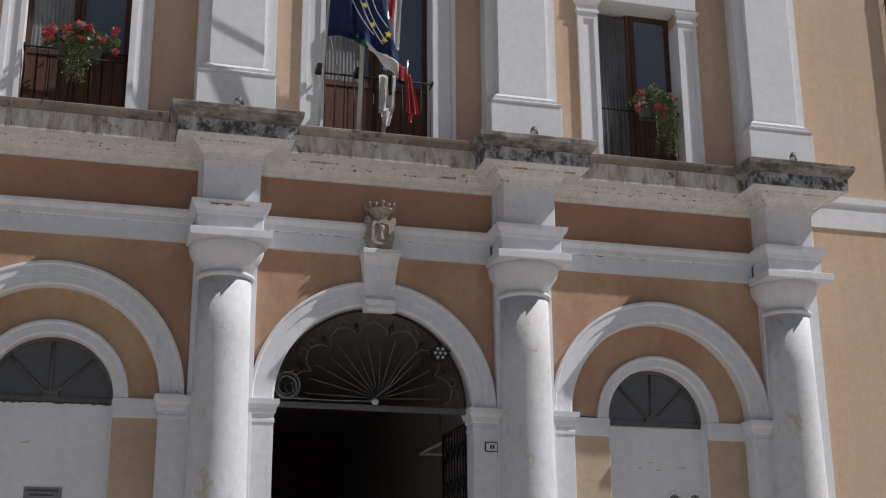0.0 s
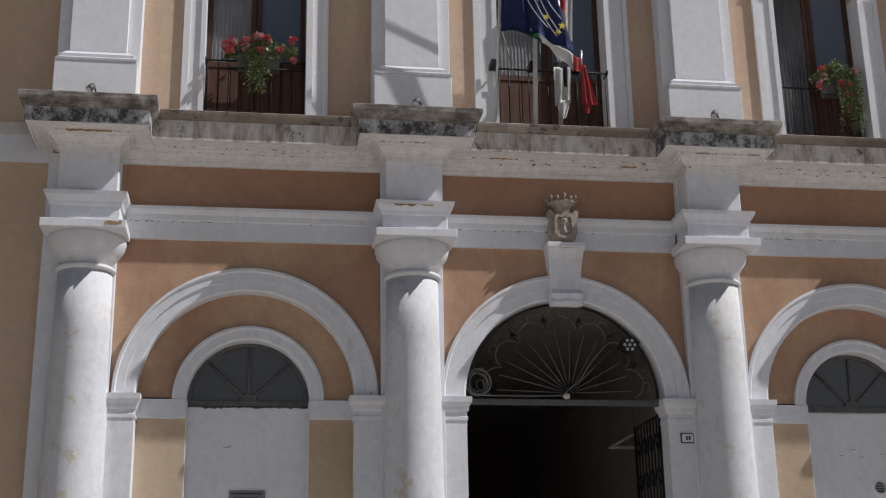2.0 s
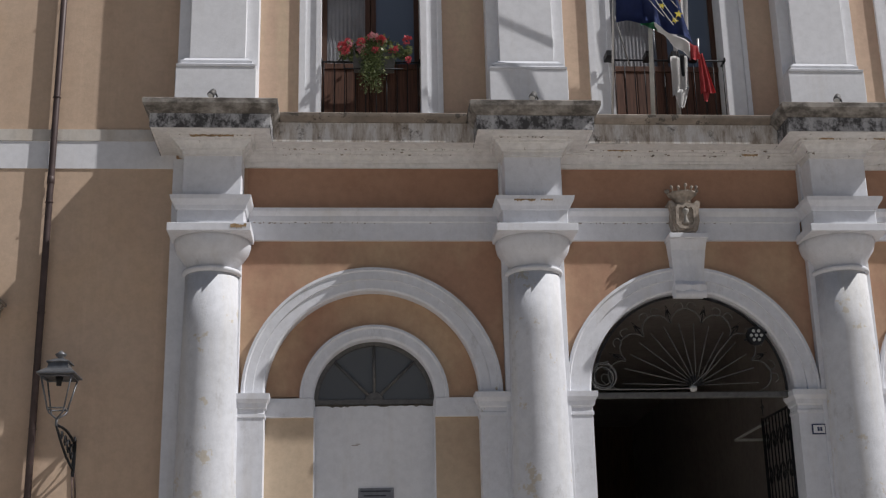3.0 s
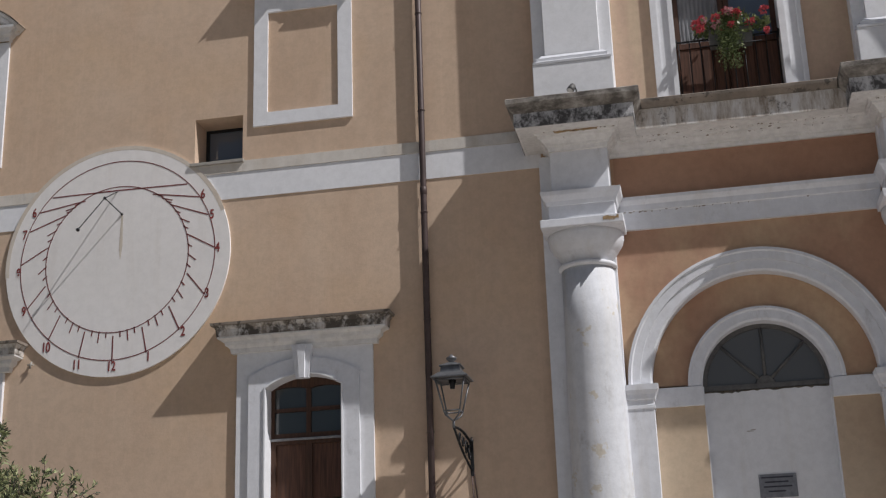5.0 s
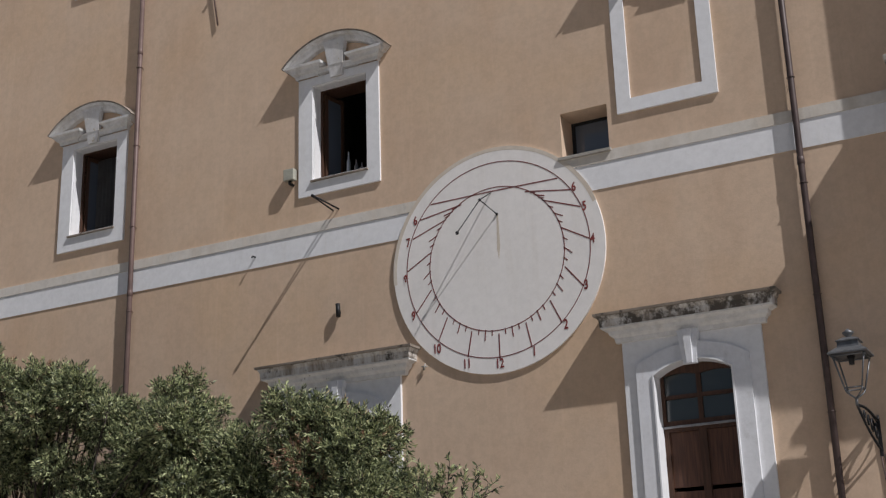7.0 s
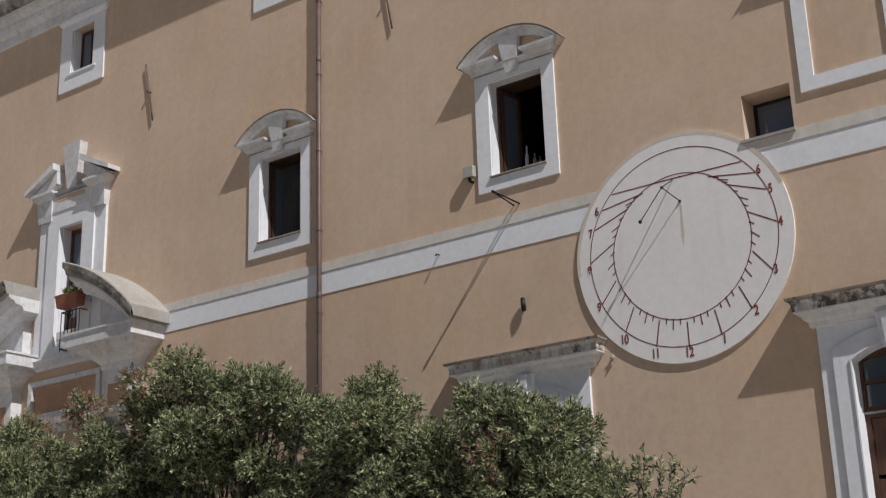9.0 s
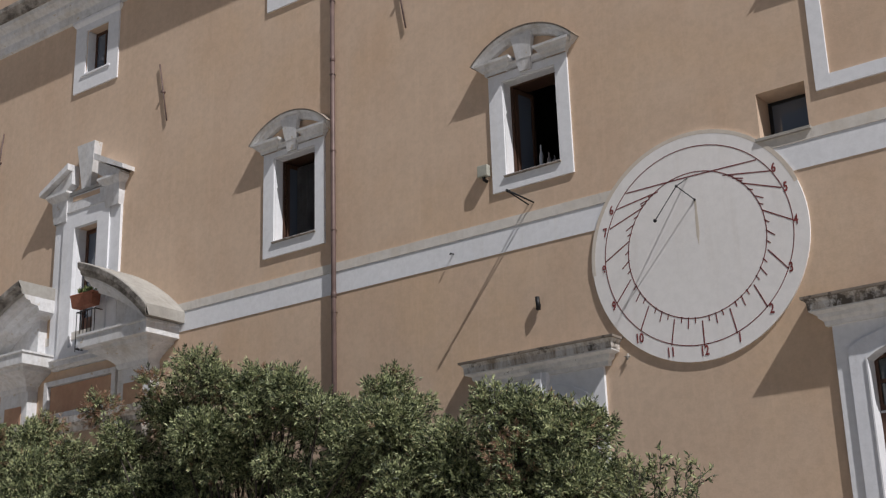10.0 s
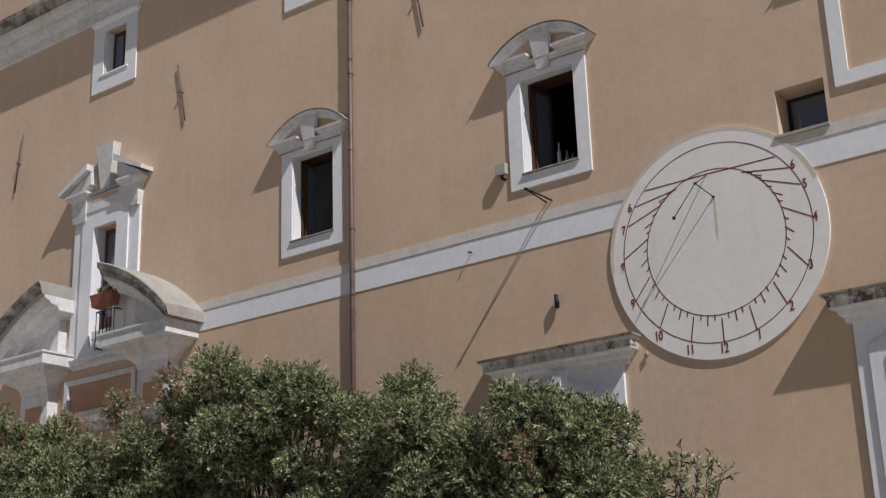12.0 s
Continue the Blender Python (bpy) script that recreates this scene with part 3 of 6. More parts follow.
def build_frieze_shade():
    """Cornice shade painted as deeper terracotta, one panel between each pair of columns."""
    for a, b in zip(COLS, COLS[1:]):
        tagged(part("frieze_panel", bm_plate(rect(a + 0.405, b - 0.405, 7.05, 7.70), [], PW - 0.006, PW + 0.001), TERRACOTTA_SHADED), "terracotta-toned frieze, darkened to carry the cornice's shade", "frieze", "painted friezes", kind="structure")


build_frieze_shade()


def build_band():
    prof = [(0, 6.672), (0.06, 6.672), (0.062, 6.905), (0.085, 6.915), (0.09, 6.985), (0.14, 7.04), (0.145, 7.08), (0, 7.095)]
    for a, b in zip(COLS, COLS[1:]):
        tagged(part("trim_band", bm_sweep([(a + 0.44, PW), (b - 0.44, PW)], prof), WHITE), "white moulded band between the columns", "moulding", kind="structure")


build_band()


# ---------------------------------------------------------------- portal
def build_columns():
    ay = -0.21
    first = thing("column", "white limewashed Tuscan column with flaking paint", "column", "entrance columns", at=(COLS[0], 0, 0))
    part("pedestal", bm_box(-0.5, 0.5, ay - 0.5, PW - 0.1, 0.0, 0.75, 0.015), WHITE, first)
    part("base_ring", bm_lathe([(0.48, 0.75), (0.49, 0.80), (0.49, 0.88), (0.45, 0.93), (0.42, 0.96), (0.42, 1.0)], 40, at=(0, ay, 0)), WHITE, first)
    part("shaft", bm_lathe([(0.385, 1.0), (0.385, 1.8), (0.38, 2.6), (0.368, 3.5), (0.352, 4.5), (0.338, 5.4), (0.328, 6.16)], 48, at=(0, ay, 0)), SHAFT, first)
    part("necking_ring", bm_lathe([(0.33, 6.16), (0.36, 6.17), (0.372, 6.195), (0.36, 6.22), (0.33, 6.23)], 48, at=(0, ay, 0)), WHITE, first)
    part("capital", bm_lathe([(0.325, 6.23), (0.33, 6.31), (0.36, 6.325), (0.365, 6.35), (0.385, 6.37), (0.42, 6.42), (0.455, 6.475), (0.475, 6.55), (0.478, 6.61)], 48, at=(0, ay, 0)), WHITE, first)
    part("abacus", bm_box(-0.51, 0.51, -0.745, PW - 0.06, 6.61, 6.715, 0.008), WHITE, first)
    part("entablature_block", bm_block(-0.415, 0.415, -0.60, PW - 0.05, 6.716, 7.06, 0.0), WHITE, first)
    part("block_cap", bm_sweep([(-0.415, PW), (-0.415, -0.60), (0.415, -0.60), (0.415, PW)], [(0, 6.93), (0.015, 6.93), (0.03, 6.98), (0.075, 7.05), (0.085, 7.10), (0, 7.115)]), WHITE, first)
    part("frieze_block", bm_block(-0.365, 0.365, -0.545, PW - 0.04, 7.09, 7.895, 0.0), WHITE, first)
    for c in COLS[1:]:
        copy_thing(first, pose(c, 0, 0))
    for i, c in enumerate(COLS):
        x0, x1 = (c - 0.54, c + 0.36) if i == 0 else (c - 0.36, c + 0.54) if i == 3 else (c - 0.40, c + 0.40)
        y1 = 0.002 if i in (0, 3) else PW
        tagged(part("pilaster_strip", bm_box(x0, x1, PW - 0.11, y1 if i in (1, 2) else -0.001, 0, 7.75, 0.006), WHITE), "white plaster strip behind the column", "pilaster", "strips behind the columns")


build_columns()


def archivolt(name, label, cx, r_out, r_in, y_front, spring, group, back=0.0):
    d = r_out - r_in
    th = thing(name, label, "arch moulding", group)
    mid = r_in + d * 0.48
    inner = [(r_in - 0.004, PW + 0.155 + back), (r_in - 0.004, y_front + 0.03), (r_in + 0.02, y_front + 0.012), (mid, y_front + 0.01), (mid, PW + 0.02), (r_in + 0.02, PW + 0.02), (r_in + 0.012, PW + 0.155 + back)]
    outer = [(mid + 0.001, PW + 0.02), (mid + 0.001, y_front - 0.012), (r_out - 0.05, y_front - 0.015), (r_out - 0.035, y_front - 0.035), (r_out, y_front - 0.03), (r_out, PW + 0.02)]
    part("inner_band", bm_arc(cx, spring, inner, 0, math.pi, 48), WHITE, th)
    part("outer_band", bm_arc(cx, spring, outer, 0, math.pi, 48), WHITE, th)
    return th


def pier(x0, x1, group):
    x0, x1 = x0 - 0.005, x1 + 0.005
    th = thing("arch_pier", "white plaster pier with a moulded impost under the arch", "pier", group)
    part("pier_body", bm_box(x0, x1, PW - 0.08, PW + 0.3, 0, 4.43, 0.006), WHITE, th)
    part("impost", bm_sweep([(x0, PW + 0.26), (x0, PW - 0.08), (x1, PW - 0.08), (x1, PW + 0.26)],
                            [(-0.02, 4.40), (0.012, 4.40), (0.012, 4.44), (0.0, 4.45), (0.0, 4.50), (0.02, 4.515), (0.03, 4.57), (0.06, 4.62), (0.065, 4.688), (-0.02, 4.69)]), WHITE, th)


def build_arches():
    cx, ro, ri = CENTRE
    archivolt("archivolt", "white moulded round arch over the main entrance", cx, ro, ri, PW - 0.07, SPRING, "large arches", 0.07)
    pier(cx - ro - 0.03, cx - ri, "arch piers")
    pier(cx + ri, cx + ro + 0.03, "arch piers")
    for b in BAYS:
        archivolt("archivolt", "white moulded round arch over the side bay", b[5], b[1], b[2], PW - 0.05, SPRING, "large arches")
        pier(b[5] - b[1] - 0.04, b[5] - b[2], "arch piers")
        pier(b[5] + b[2], b[5] + b[1] + 0.04, "arch piers")
        prof = [(b[4], 0.30), (b[4], 0.035), (b[4] + 0.03, 0.015), (b[3] - 0.05, 0.01), (b[3] - 0.03, -0.01), (b[3], -0.005), (b[3], 0.065)]
        tagged(part("door_arch_surround", bm_arc(b[0], SPRING - 0.02, prof, 0, math.pi, 40), WHITE), "white round surround over the side door", "arch moulding", "door surrounds")
        for s in (-1, 1):
            xs = sorted((b[0] + s * b[4], b[5] + s * (b[2] - 0.004)))
            tagged(part("impost_band", bm_box(xs[0], xs[1], 0.0, 0.062, 4.43, 4.665, 0.004), WHITE), "white impost band beside the side door", "moulding", "impost bands")
            xj = b[0] + s * b[4]
            tagged(part("door_jamb", bm_box(min(xj, xj - s * 0.012), max(xj, xj - s * 0.012), 0.062, 0.28, 0, 4.66), WHITE), "white plastered reveal of the side door", "jamb", "door reveals")


build_arches()


def fanlight(cx, half, y):
    th = thing("fanlight", "dusty semicircular fanlight with radiating bars over the side door", "window", "side door fanlights")
    z = SPRING - 0.02
    part("pane", bm_plate([(cx - half, z)] + ring_points(cx, z, half, 0, math.pi, 32)[0:], [], y + 0.02, y + 0.03), GLASS_DUSTY, th)
    part("outer_frame", bm_arc(cx, z, [(half - 0.045, y + 0.02), (half - 0.04, y - 0.01), (half + 0.01, y - 0.01), (half + 0.01, y + 0.02)], 0, math.pi, 36), IRON_DULL, th)
    part("bottom_rail", bm_box(cx - half, cx + half, y - 0.012, y + 0.02, z - 0.05, z + 0.015, 0.004), IRON_DULL, th)
    for a in (45, 90, 135):
        ca, sa = math.cos(radians(a)), math.sin(radians(a))
        part("glazing_bar", bm_tube([(cx + 0.1 * ca, y + 0.005, z + 0.1 * sa), (cx + (half - 0.03) * ca, y + 0.005, z + (half - 0.03) * sa)], 0.02, 6), IRON_DULL, th)
    part("hub", bm_arc(cx, z, [(0.02, y + 0.02), (0.02, y - 0.012), (0.11, y - 0.01), (0.125, y + 0.02)], 0, math.pi, 14), IRON_DULL, th)


def side_door(b, vents):
    rng = random.Random(int(b[0] * 10) + 3)
    th = thing("boarded_door", "white painted panel closing the side doorway, flaking along its top", "door")
    x0, x1 = b[0] - b[4] + 0.004, b[0] + b[4] - 0.004
    top = [(x1 - (x1 - x0) * i / 40, SPRING - 0.085 - abs(rng.gauss(0, 0.012))) for i in range(41)]
    holes = []
    if vents:
        for cx in vents:
            holes.append([(cx + 0.085 * math.cos(2 * math.pi * i / 20), 3.62 + 0.085 * math.sin(2 * math.pi * i / 20)) for i in range(20)])
    part("panel", bm_plate([(x0, 0.0), (x1, 0.0)] + top, holes, 0.2, 0.24), WHITE_CLEAN, th)
    part("backing", bm_box(x0, x1, 0.243, 0.27, 0, SPRING - 0.07), EDGE_STONE if not vents else SOFFIT, th, "bare mortar showing over the panel")
    for cx in vents:
        ring = part("vent_ring", bm_arc(cx, 3.62, [(0.08, 0.2), (0.08, 0.18), (0.115, 0.185), (0.115, 0.201)], 0, 2 * math.pi, 24), WHITE_CLEAN, th)
        for k in range(-3, 4):
            w = math.sqrt(max(0.0, 0.08 ** 2 - (k * 0.022) ** 2))
            part("vent_slat", bm_box(cx - w, cx + w, 0.205, 0.215, 3.62 + k * 0.022 - 0.004, 3.62 + k * 0.022 + 0.004), BOX_GREY, ring)
        # black plate behind the slats paints the darkness of the vent's hollow
        part("vent_dark", bm_box(cx - 0.09, cx + 0.09, 0.235, 0.242, 3.53, 3.71), IRON, ring)
    for _ in range(5 if vents else 2):
        w, x, z = rng.uniform(0.02, 0.11), rng.uniform(x0 + 0.15, x1 - 0.3), rng.uniform(4.0, 4.2)
        part("scratch", bm_box(x, x + w, 0.196, 0.2, z, z + 0.008), EDGE_STONE, th)


def build_side_doors():
    for b in BAYS:
        fanlight(b[0], b[4] - 0.01, 0.22)
    side_door(BAYS[0], ())
    side_door(BAYS[1], (8.29, 8.59))
    th = thing("wall_plaque", "small dull metal plaque screwed to the white panel", "plaque")
    part("plate", bm_box(-0.155, 0.285, 0.185, 0.2, 3.30, 3.575, 0.004), PLAQUE, th)
    for i, (a, b) in enumerate(((0.03, 0.40), (0.07, 0.34), (0.05, 0.38), (0.1, 0.3))):
        part("text_bar", bm_box(-0.155 + a, -0.155 + b, 0.181, 0.1855, 3.528 - i * 0.055, 3.546 - i * 0.055), INK, th)
    for x in (-0.14, 0.27):
        part("screw", bm_box(x - 0.006, x + 0.006, 0.18, 0.186, 3.555, 3.567), STEEL, th)


build_side_doors()


def build_keystone():
    cx = CENTRE[0] + 0.03
    th = thing("keystone", "white scrolled keystone over the main entrance", "keystone")
    bm = bmesh.new()
    rows = ((5.90, 0.19, -0.24), (5.95, 0.205, -0.31), (6.03, 0.205, -0.33), (6.08, 0.19, -0.28), (6.10, 0.19, -0.26), (6.30, 0.205, -0.27), (6.50, 0.225, -0.31), (6.60, 0.235, -0.36), (6.63, 0.24, -0.37))
    prev = None
    for z, h, y in rows:
        r = [bm.verts.new(p) for p in ((cx - h, PW, z), (cx - h, y + 0.02, z), (cx - h * 0.55, y, z), (cx, y + 0.025, z), (cx + h * 0.55, y, z), (cx + h, y + 0.02, z), (cx + h, PW, z))]
        if prev:
            for i in range(6):
                bm.faces.new((prev[i], prev[i + 1], r[i + 1], r[i]))
        else:
            bm.faces.new(r[::-1])
        prev = r
    bm.faces.new(prev)
    part("body", bm, WHITE, th)
    part("cap", bm_box(cx - 0.255, cx + 0.255, -0.40, PW, 6.632, 6.70, 0.01), WHITE, th)
    part("foot_roll", bm_tube([(cx - 0.2, -0.25, 5.93), (cx + 0.2, -0.25, 5.93)], 0.06, 14), WHITE, th)


def build_crest():
    cx = CENTRE[0] + 0.02
    th = thing("stone_crest", "small grey carved shield with a crown above the keystone", "coat of arms")
    half = [(0.0, 6.70), (0.10, 6.71), (0.15, 6.76), (0.185, 6.88), (0.18, 7.02), (0.205, 7.10), (0.205, 7.15), (0.165, 7.165), (0.12, 7.12), (0.07, 7.13), (0.0, 7.17)]

    def mirrored(pts):
        return [(cx + x, z) for x, z in pts] + [(cx - x, z) for x, z in pts[-2:0:-1]]
    bm = bm_plate(mirrored(half), [], -0.345, PW)
    bmesh.ops.bevel(bm, geom=[e for e in bm.edges if all(v.co.y < -0.3 for v in e.verts) and len(e.link_faces) == 2 and abs(e.link_faces[0].normal.dot(e.link_faces[1].normal)) < 0.5], offset=0.022, segments=2, affect="EDGES")
    part("shield", bm, CREST_STONE, th)
    rim = [(0.0, 6.755), (0.09, 6.775), (0.135, 6.83), (0.13, 7.05), (0.10, 7.09), (0.04, 7.075), (0.0, 7.11)]
    well = [(x * 0.72, 6.93 + (z - 6.93) * 0.78) for x, z in rim]
    part("shield_rim", bm_plate(mirrored(rim), [mirrored(well)], -0.375, -0.343), CREST_STONE, th)
    part("emblem", bm_lathe([(0.03, 6.83), (0.045, 6.85), (0.022, 6.90), (0.02, 6.96), (0.05, 7.0), (0.045, 7.03), (0.01, 7.05)], 10, at=(cx, -0.342, 0)), SLAB_STONE, th, "worn brown carved emblem")
    part("crown_band", bm_lathe([(0.10, 7.13), (0.115, 7.15), (0.11, 7.19), (0.135, 7.215), (0.165, 7.245), (0.185, 7.26), (0.185, 7.275), (0.10, 7.285)], 24, at=(cx, -0.24, 0)), CREST_STONE, th)
    for i in range(9):
        a = math.pi * 0.9 + math.pi * 1.2 * i / 8
        up = 0.055 if i % 2 == 0 else 0.03
        bm = bm_lathe([(0.012, -0.01), (0.009, up * 0.6), (0.02, up), (0.022, up + 0.018), (0.008, up + 0.034)], 8)
        bmesh.ops.transform(bm, matrix=pose(cx + 0.178 * math.cos(a), -0.24 + 0.178 * math.sin(a), 7.272, -22 * math.sin(a), 22 * math.cos(a), 0), verts=bm.verts)
        part("crown_point", bm, CREST_STONE, th)


build_keystone()
build_crest()


def build_upper_pilasters():
    first = thing("upper_pilaster", "white plaster pilaster on a plinth above the cornice", "pilaster", "main floor pilasters", at=(COLS[0], 0, 0))
    part("plinth", bm_box(-0.515, 0.515, -0.55, PW, 8.25, 8.90, 0.008), WHITE_CLEAN, first)
    part("base_moulding", bm_sweep([(-0.40, PW), (-0.40, -0.455), (0.40, -0.455), (0.40, PW)],
                                   [(0.0, 8.90), (0.105, 8.90), (0.11, 8.93), (0.08, 8.945), (0.06, 8.96), (0.065, 9.0), (0.03, 9.02), (0.0, 9.06)]), WHITE, first)
    part("shaft", bm_box(-0.36, 0.36, -0.43, PW, 9.0, 13.2, 0.006), WHITE_CLEAN, first)
    part("back_strip", bm_box(-0.52, 0.52, -0.35, PW, 8.26, 13.2, 0.005), WHITE_CLEAN, first)
    for c in COLS[1:]:
        copy_thing(first, pose(c, 0, 0))


build_upper_pilasters()


def french_window(name, label, x0, x1, z1, frame, curtain, capital, foot=9.29):
    """A tall window over the cornice: surround, timber leaves with panelled feet, glass, curtain, iron rail."""
    fx0, fx1 = frame
    th = thing(name, label, "window", "main floor windows")
    for a, b in ((fx0, x0 + 0.004), (x1 - 0.004, fx1)):
        jamb = part("jamb", bm_box(a, b, PW - 0.022, 0.3, 8.26, z1 - 0.14, 0.004), WHITE_CLEAN, th)
        part("jamb_frame", bm_plate(rect(a + 0.001, b - 0.001, 8.262, z1 - 0.145), [rect(a + 0.085, b - 0.065, 8.42, z1 - 0.24)], PW - 0.05, PW - 0.0215), WHITE_CLEAN, jamb)
        part("capital", bm_sweep([(a, PW), (a, PW - 0.05), (b, PW - 0.05), (b, PW)],
                                 [(-0.01, z1 - 0.15), (0.02, z1 - 0.15), (0.02, z1 - 0.11), (0.005, z1 - 0.10), (0.005, z1 - 0.03), (0.04, z1 + 0.02), (0.045, z1 + 0.06), (-0.01, z1 + 0.06)]), WHITE_CLEAN, jamb)
    part("lintel", bm_box(fx0 + 0.01, fx1 - 0.01, PW - 0.1, 0.3, z1 + 0.061, z1 + 0.45, 0.01), WHITE_CLEAN, th)
    part("sill", bm_box(x0, x1, PW - 0.1, 0.3, 8.262, 8.31, 0.004), EDGE_STONE, th)
    y = 0.18
    mid = (x0 + x1) / 2
    for k, (a, b) in enumerate(((x0 + 0.005, mid - 0.004), (mid + 0.004, x1 - 0.005))):
        if k == 0 and foot < 9:
            part("stile", bm_box(b - 0.06, b, y, y + 0.05, 8.31, z1 + 0.06, 0.004), WOOD_RED, th)
            continue
        leaf = part("leaf_frame", bm_plate(rect(a, b, 8.31, z1 + 0.06), [rect(a + 0.07, b - 0.07, 9.30, z1 - 0.02)], y, y + 0.05), WOOD_DARK, th)
        part("pane", bm_box(a + 0.06, b - 0.06, y + 0.02, y + 0.028, 9.29, z1), GLASS, leaf)
        n = 4
        for i in range(n):
            w = (b - a - 0.04) / n
            part("plank", bm_box(a + 0.02 + i * w + 0.006, a + 0.02 + (i + 1) * w - 0.006, y - 0.018, y, 8.33, 9.20, 0.006), WOOD_RED, leaf)
        part("shelf_rail", bm_box(a, b, y - 0.03, y + 0.01, 9.21, 9.29, 0.005), WOOD_RED, leaf)
    if curtain:
        bm = bmesh.new()
        a, b = curtain
        n = 60
        lo = [bm.verts.new((a + (b - a) * i / n, y + 0.014 + (0.004 if foot > 9 else 0.011) * math.sin(i * 1.1), foot)) for i in range(n + 1)]
        hi = [bm.verts.new((v.co.x, v.co.y, z1)) for v in lo]
        for i in range(n):
            bm.faces.new((lo[i], lo[i + 1], hi[i + 1], hi[i]))
        bmesh.ops.solidify(bm, geom=list(bm.faces), thickness=0.003)
        part("curtain", bm, CURTAIN if capital else SMOKE_CURTAIN, th, "pleated grey curtain")
    return th


def railing(x0, x1, y, z):
    th = thing("balcony_railing", "low black iron railing across the window", "railing", "window railings")
    part("top_rail", bm_tube([(x0, y, z), (x1, y, z)], 0.013, 8), IRON, th)
    part("bottom_rail", bm_tube([(x0, y, 8.36), (x1, y, 8.36)], 0.01, 6), IRON, th)
    n = int((x1 - x0) / 0.14)
    for i in range(n + 1):
        x = x0 + 0.03 + (x1 - x0 - 0.06) * i / n
        part("bar", bm_tube([(x, y, 8.30), (x, y, z)], 0.007, 6), IRON, th)
    for x in (x0, x1):
        part("bracket", bm_tube([(x, y + 0.16, z), (x, y - 0.01, z), (x, y - 0.015, z + 0.04)], 0.016, 6), IRON, th)


french_window("french_window", "tall brown wooden window with a grey curtain and panelled foot", -0.65, 0.69, 11.0, (-0.938, 0.98), (-0.57, 0.0), True)
french_window("french_window", "tall brown wooden window behind the flags", 3.29, 4.83, 11.1, (2.97, 5.16), (3.37, 3.9), True)
french_window("french_window", "tall brown wooden window with a dark curtain, half shaded", 7.34, 8.63, 10.82, (7.03, 8.93), (7.35, 7.93), False, 8.315)
railing(-0.64, 0.68, 0.0, 9.24)
railing(3.26, 4.80, -0.22, 9.20)
railing(7.36, 8.61, 0.0, 9.22)


def leaf_cloud(points, size, rng, width=0.4):
    """Many small pointed leaves: rows of (place, way), joined into one mesh."""
    verts, faces = [], []
    for p, d in points:
        d = Vector(d).normalized()
        side = d.cross(Vector((rng.gauss(0, 1), rng.gauss(0, 1), rng.gauss(0, 1)))).normalized()
        s = size * rng.uniform(0.7, 1.35)
        up = side.cross(d) * s * 0.12
        k = len(verts)
        p = Vector(p)
        verts += [p, p + d * s * 0.45 + side * s * width * 0.5 + up, p + d * s, p + d * s * 0.45 - side * s * width * 0.5 + up]
        faces += [(k, k + 1, k + 2), (k, k + 2, k + 3)]
    me = bpy.data.meshes.new("leaves")
    me.from_pydata([tuple(v) for v in verts], [], faces)
    return me


def leaf_part(name, points, size, rng, material, parent, width=0.4, label=""):
    me = leaf_cloud(points, size, rng, width)
    me.name = name
    me.materials.append(material)
    ob = new(name, me)
    ob.parent = parent
    return tagged(ob, label, kind="stuff")


def flower_box(cx, w, seed, pot_material, lean=0.0, drop=0.0):
    rng = random.Random(seed)
    y, z = -0.10, 9.28
    th = thing("flower_planter", "planter of red geraniums and trailing asparagus fern on the rail", "flower planter", "window planters")
    part("pot", bm_block(cx - w * 0.28, cx + w * 0.28, y - 0.09, y + 0.07, z - 0.22, z, 0.02), pot_material, th)
    part("hanger", bm_tube([(cx - w * 0.5, y + 0.09, z - 0.04), (cx - w * 0.45, y - 0.1, z - 0.05), (cx - w * 0.42, y - 0.12, z - 0.24), (cx + w * 0.4, y - 0.12, z - 0.24)], 0.009, 6), IRON, th)
    pts = []
    for _ in range(560):
        a = rng.uniform(-1, 1)
        p = (cx + a * w * 0.5, y + rng.gauss(-0.04, 0.06), z + rng.uniform(-0.14, 0.26) * (1.2 - abs(a)))
        pts.append((p, (rng.gauss(0, 0.7), rng.gauss(-0.5, 0.5), rng.gauss(0.35, 0.5))))
    leaf_part("foliage", pts, 0.06, rng, FERN, th, 0.8)
    pts = []
    for s in range(72):
        x, zz = cx + rng.gauss(lean, 0.09), z + rng.uniform(0.02, 0.16)
        length = rng.uniform(0.25, 0.78 + 0.4 * drop)
        dx = rng.gauss(lean * 0.3, 0.06)
        for i in range(int(length * 60)):
            t = i / 60
            p = (x + dx * t + rng.gauss(0, 0.012), y - 0.13 - 0.05 * math.sin(t * 3) + rng.gauss(0, 0.015), zz + 0.05 - t)
            pts.append((p, (rng.gauss(0, 1), rng.gauss(-0.4, 0.6), rng.gauss(-0.5, 0.5))))
    leaf_part("trailing_fern", pts, 0.042, rng, FERN, th, 0.4, "pale green trailing fern")
    for i in range(15):
        a = rng.uniform(-1, 1)
        fall = drop * rng.random() ** 1.5
        c = Vector((cx + (a if fall < 0.1 else abs(a) * 0.6) * w * 0.52, y - 0.13 + rng.gauss(0, 0.03), z - fall + rng.uniform(-0.16, 0.24) * (1.1 - 0.4 * abs(a))))
        r = rng.uniform(0.035, 0.06)
        pts = []
        for _ in range(60):
            d = Vector((rng.gauss(0, 1), rng.gauss(-0.4, 1), rng.gauss(0.2, 1))).normalized()
            pts.append((c + d * r * 0.6, d + Vector((rng.gauss(0, 0.6), rng.gauss(0, 0.6), rng.gauss(0, 0.6)))))
        leaf_part("flower_head", pts, r * 0.8, rng, PETAL_PINK if i % 5 == 0 else PETAL_RED, th, 0.8)


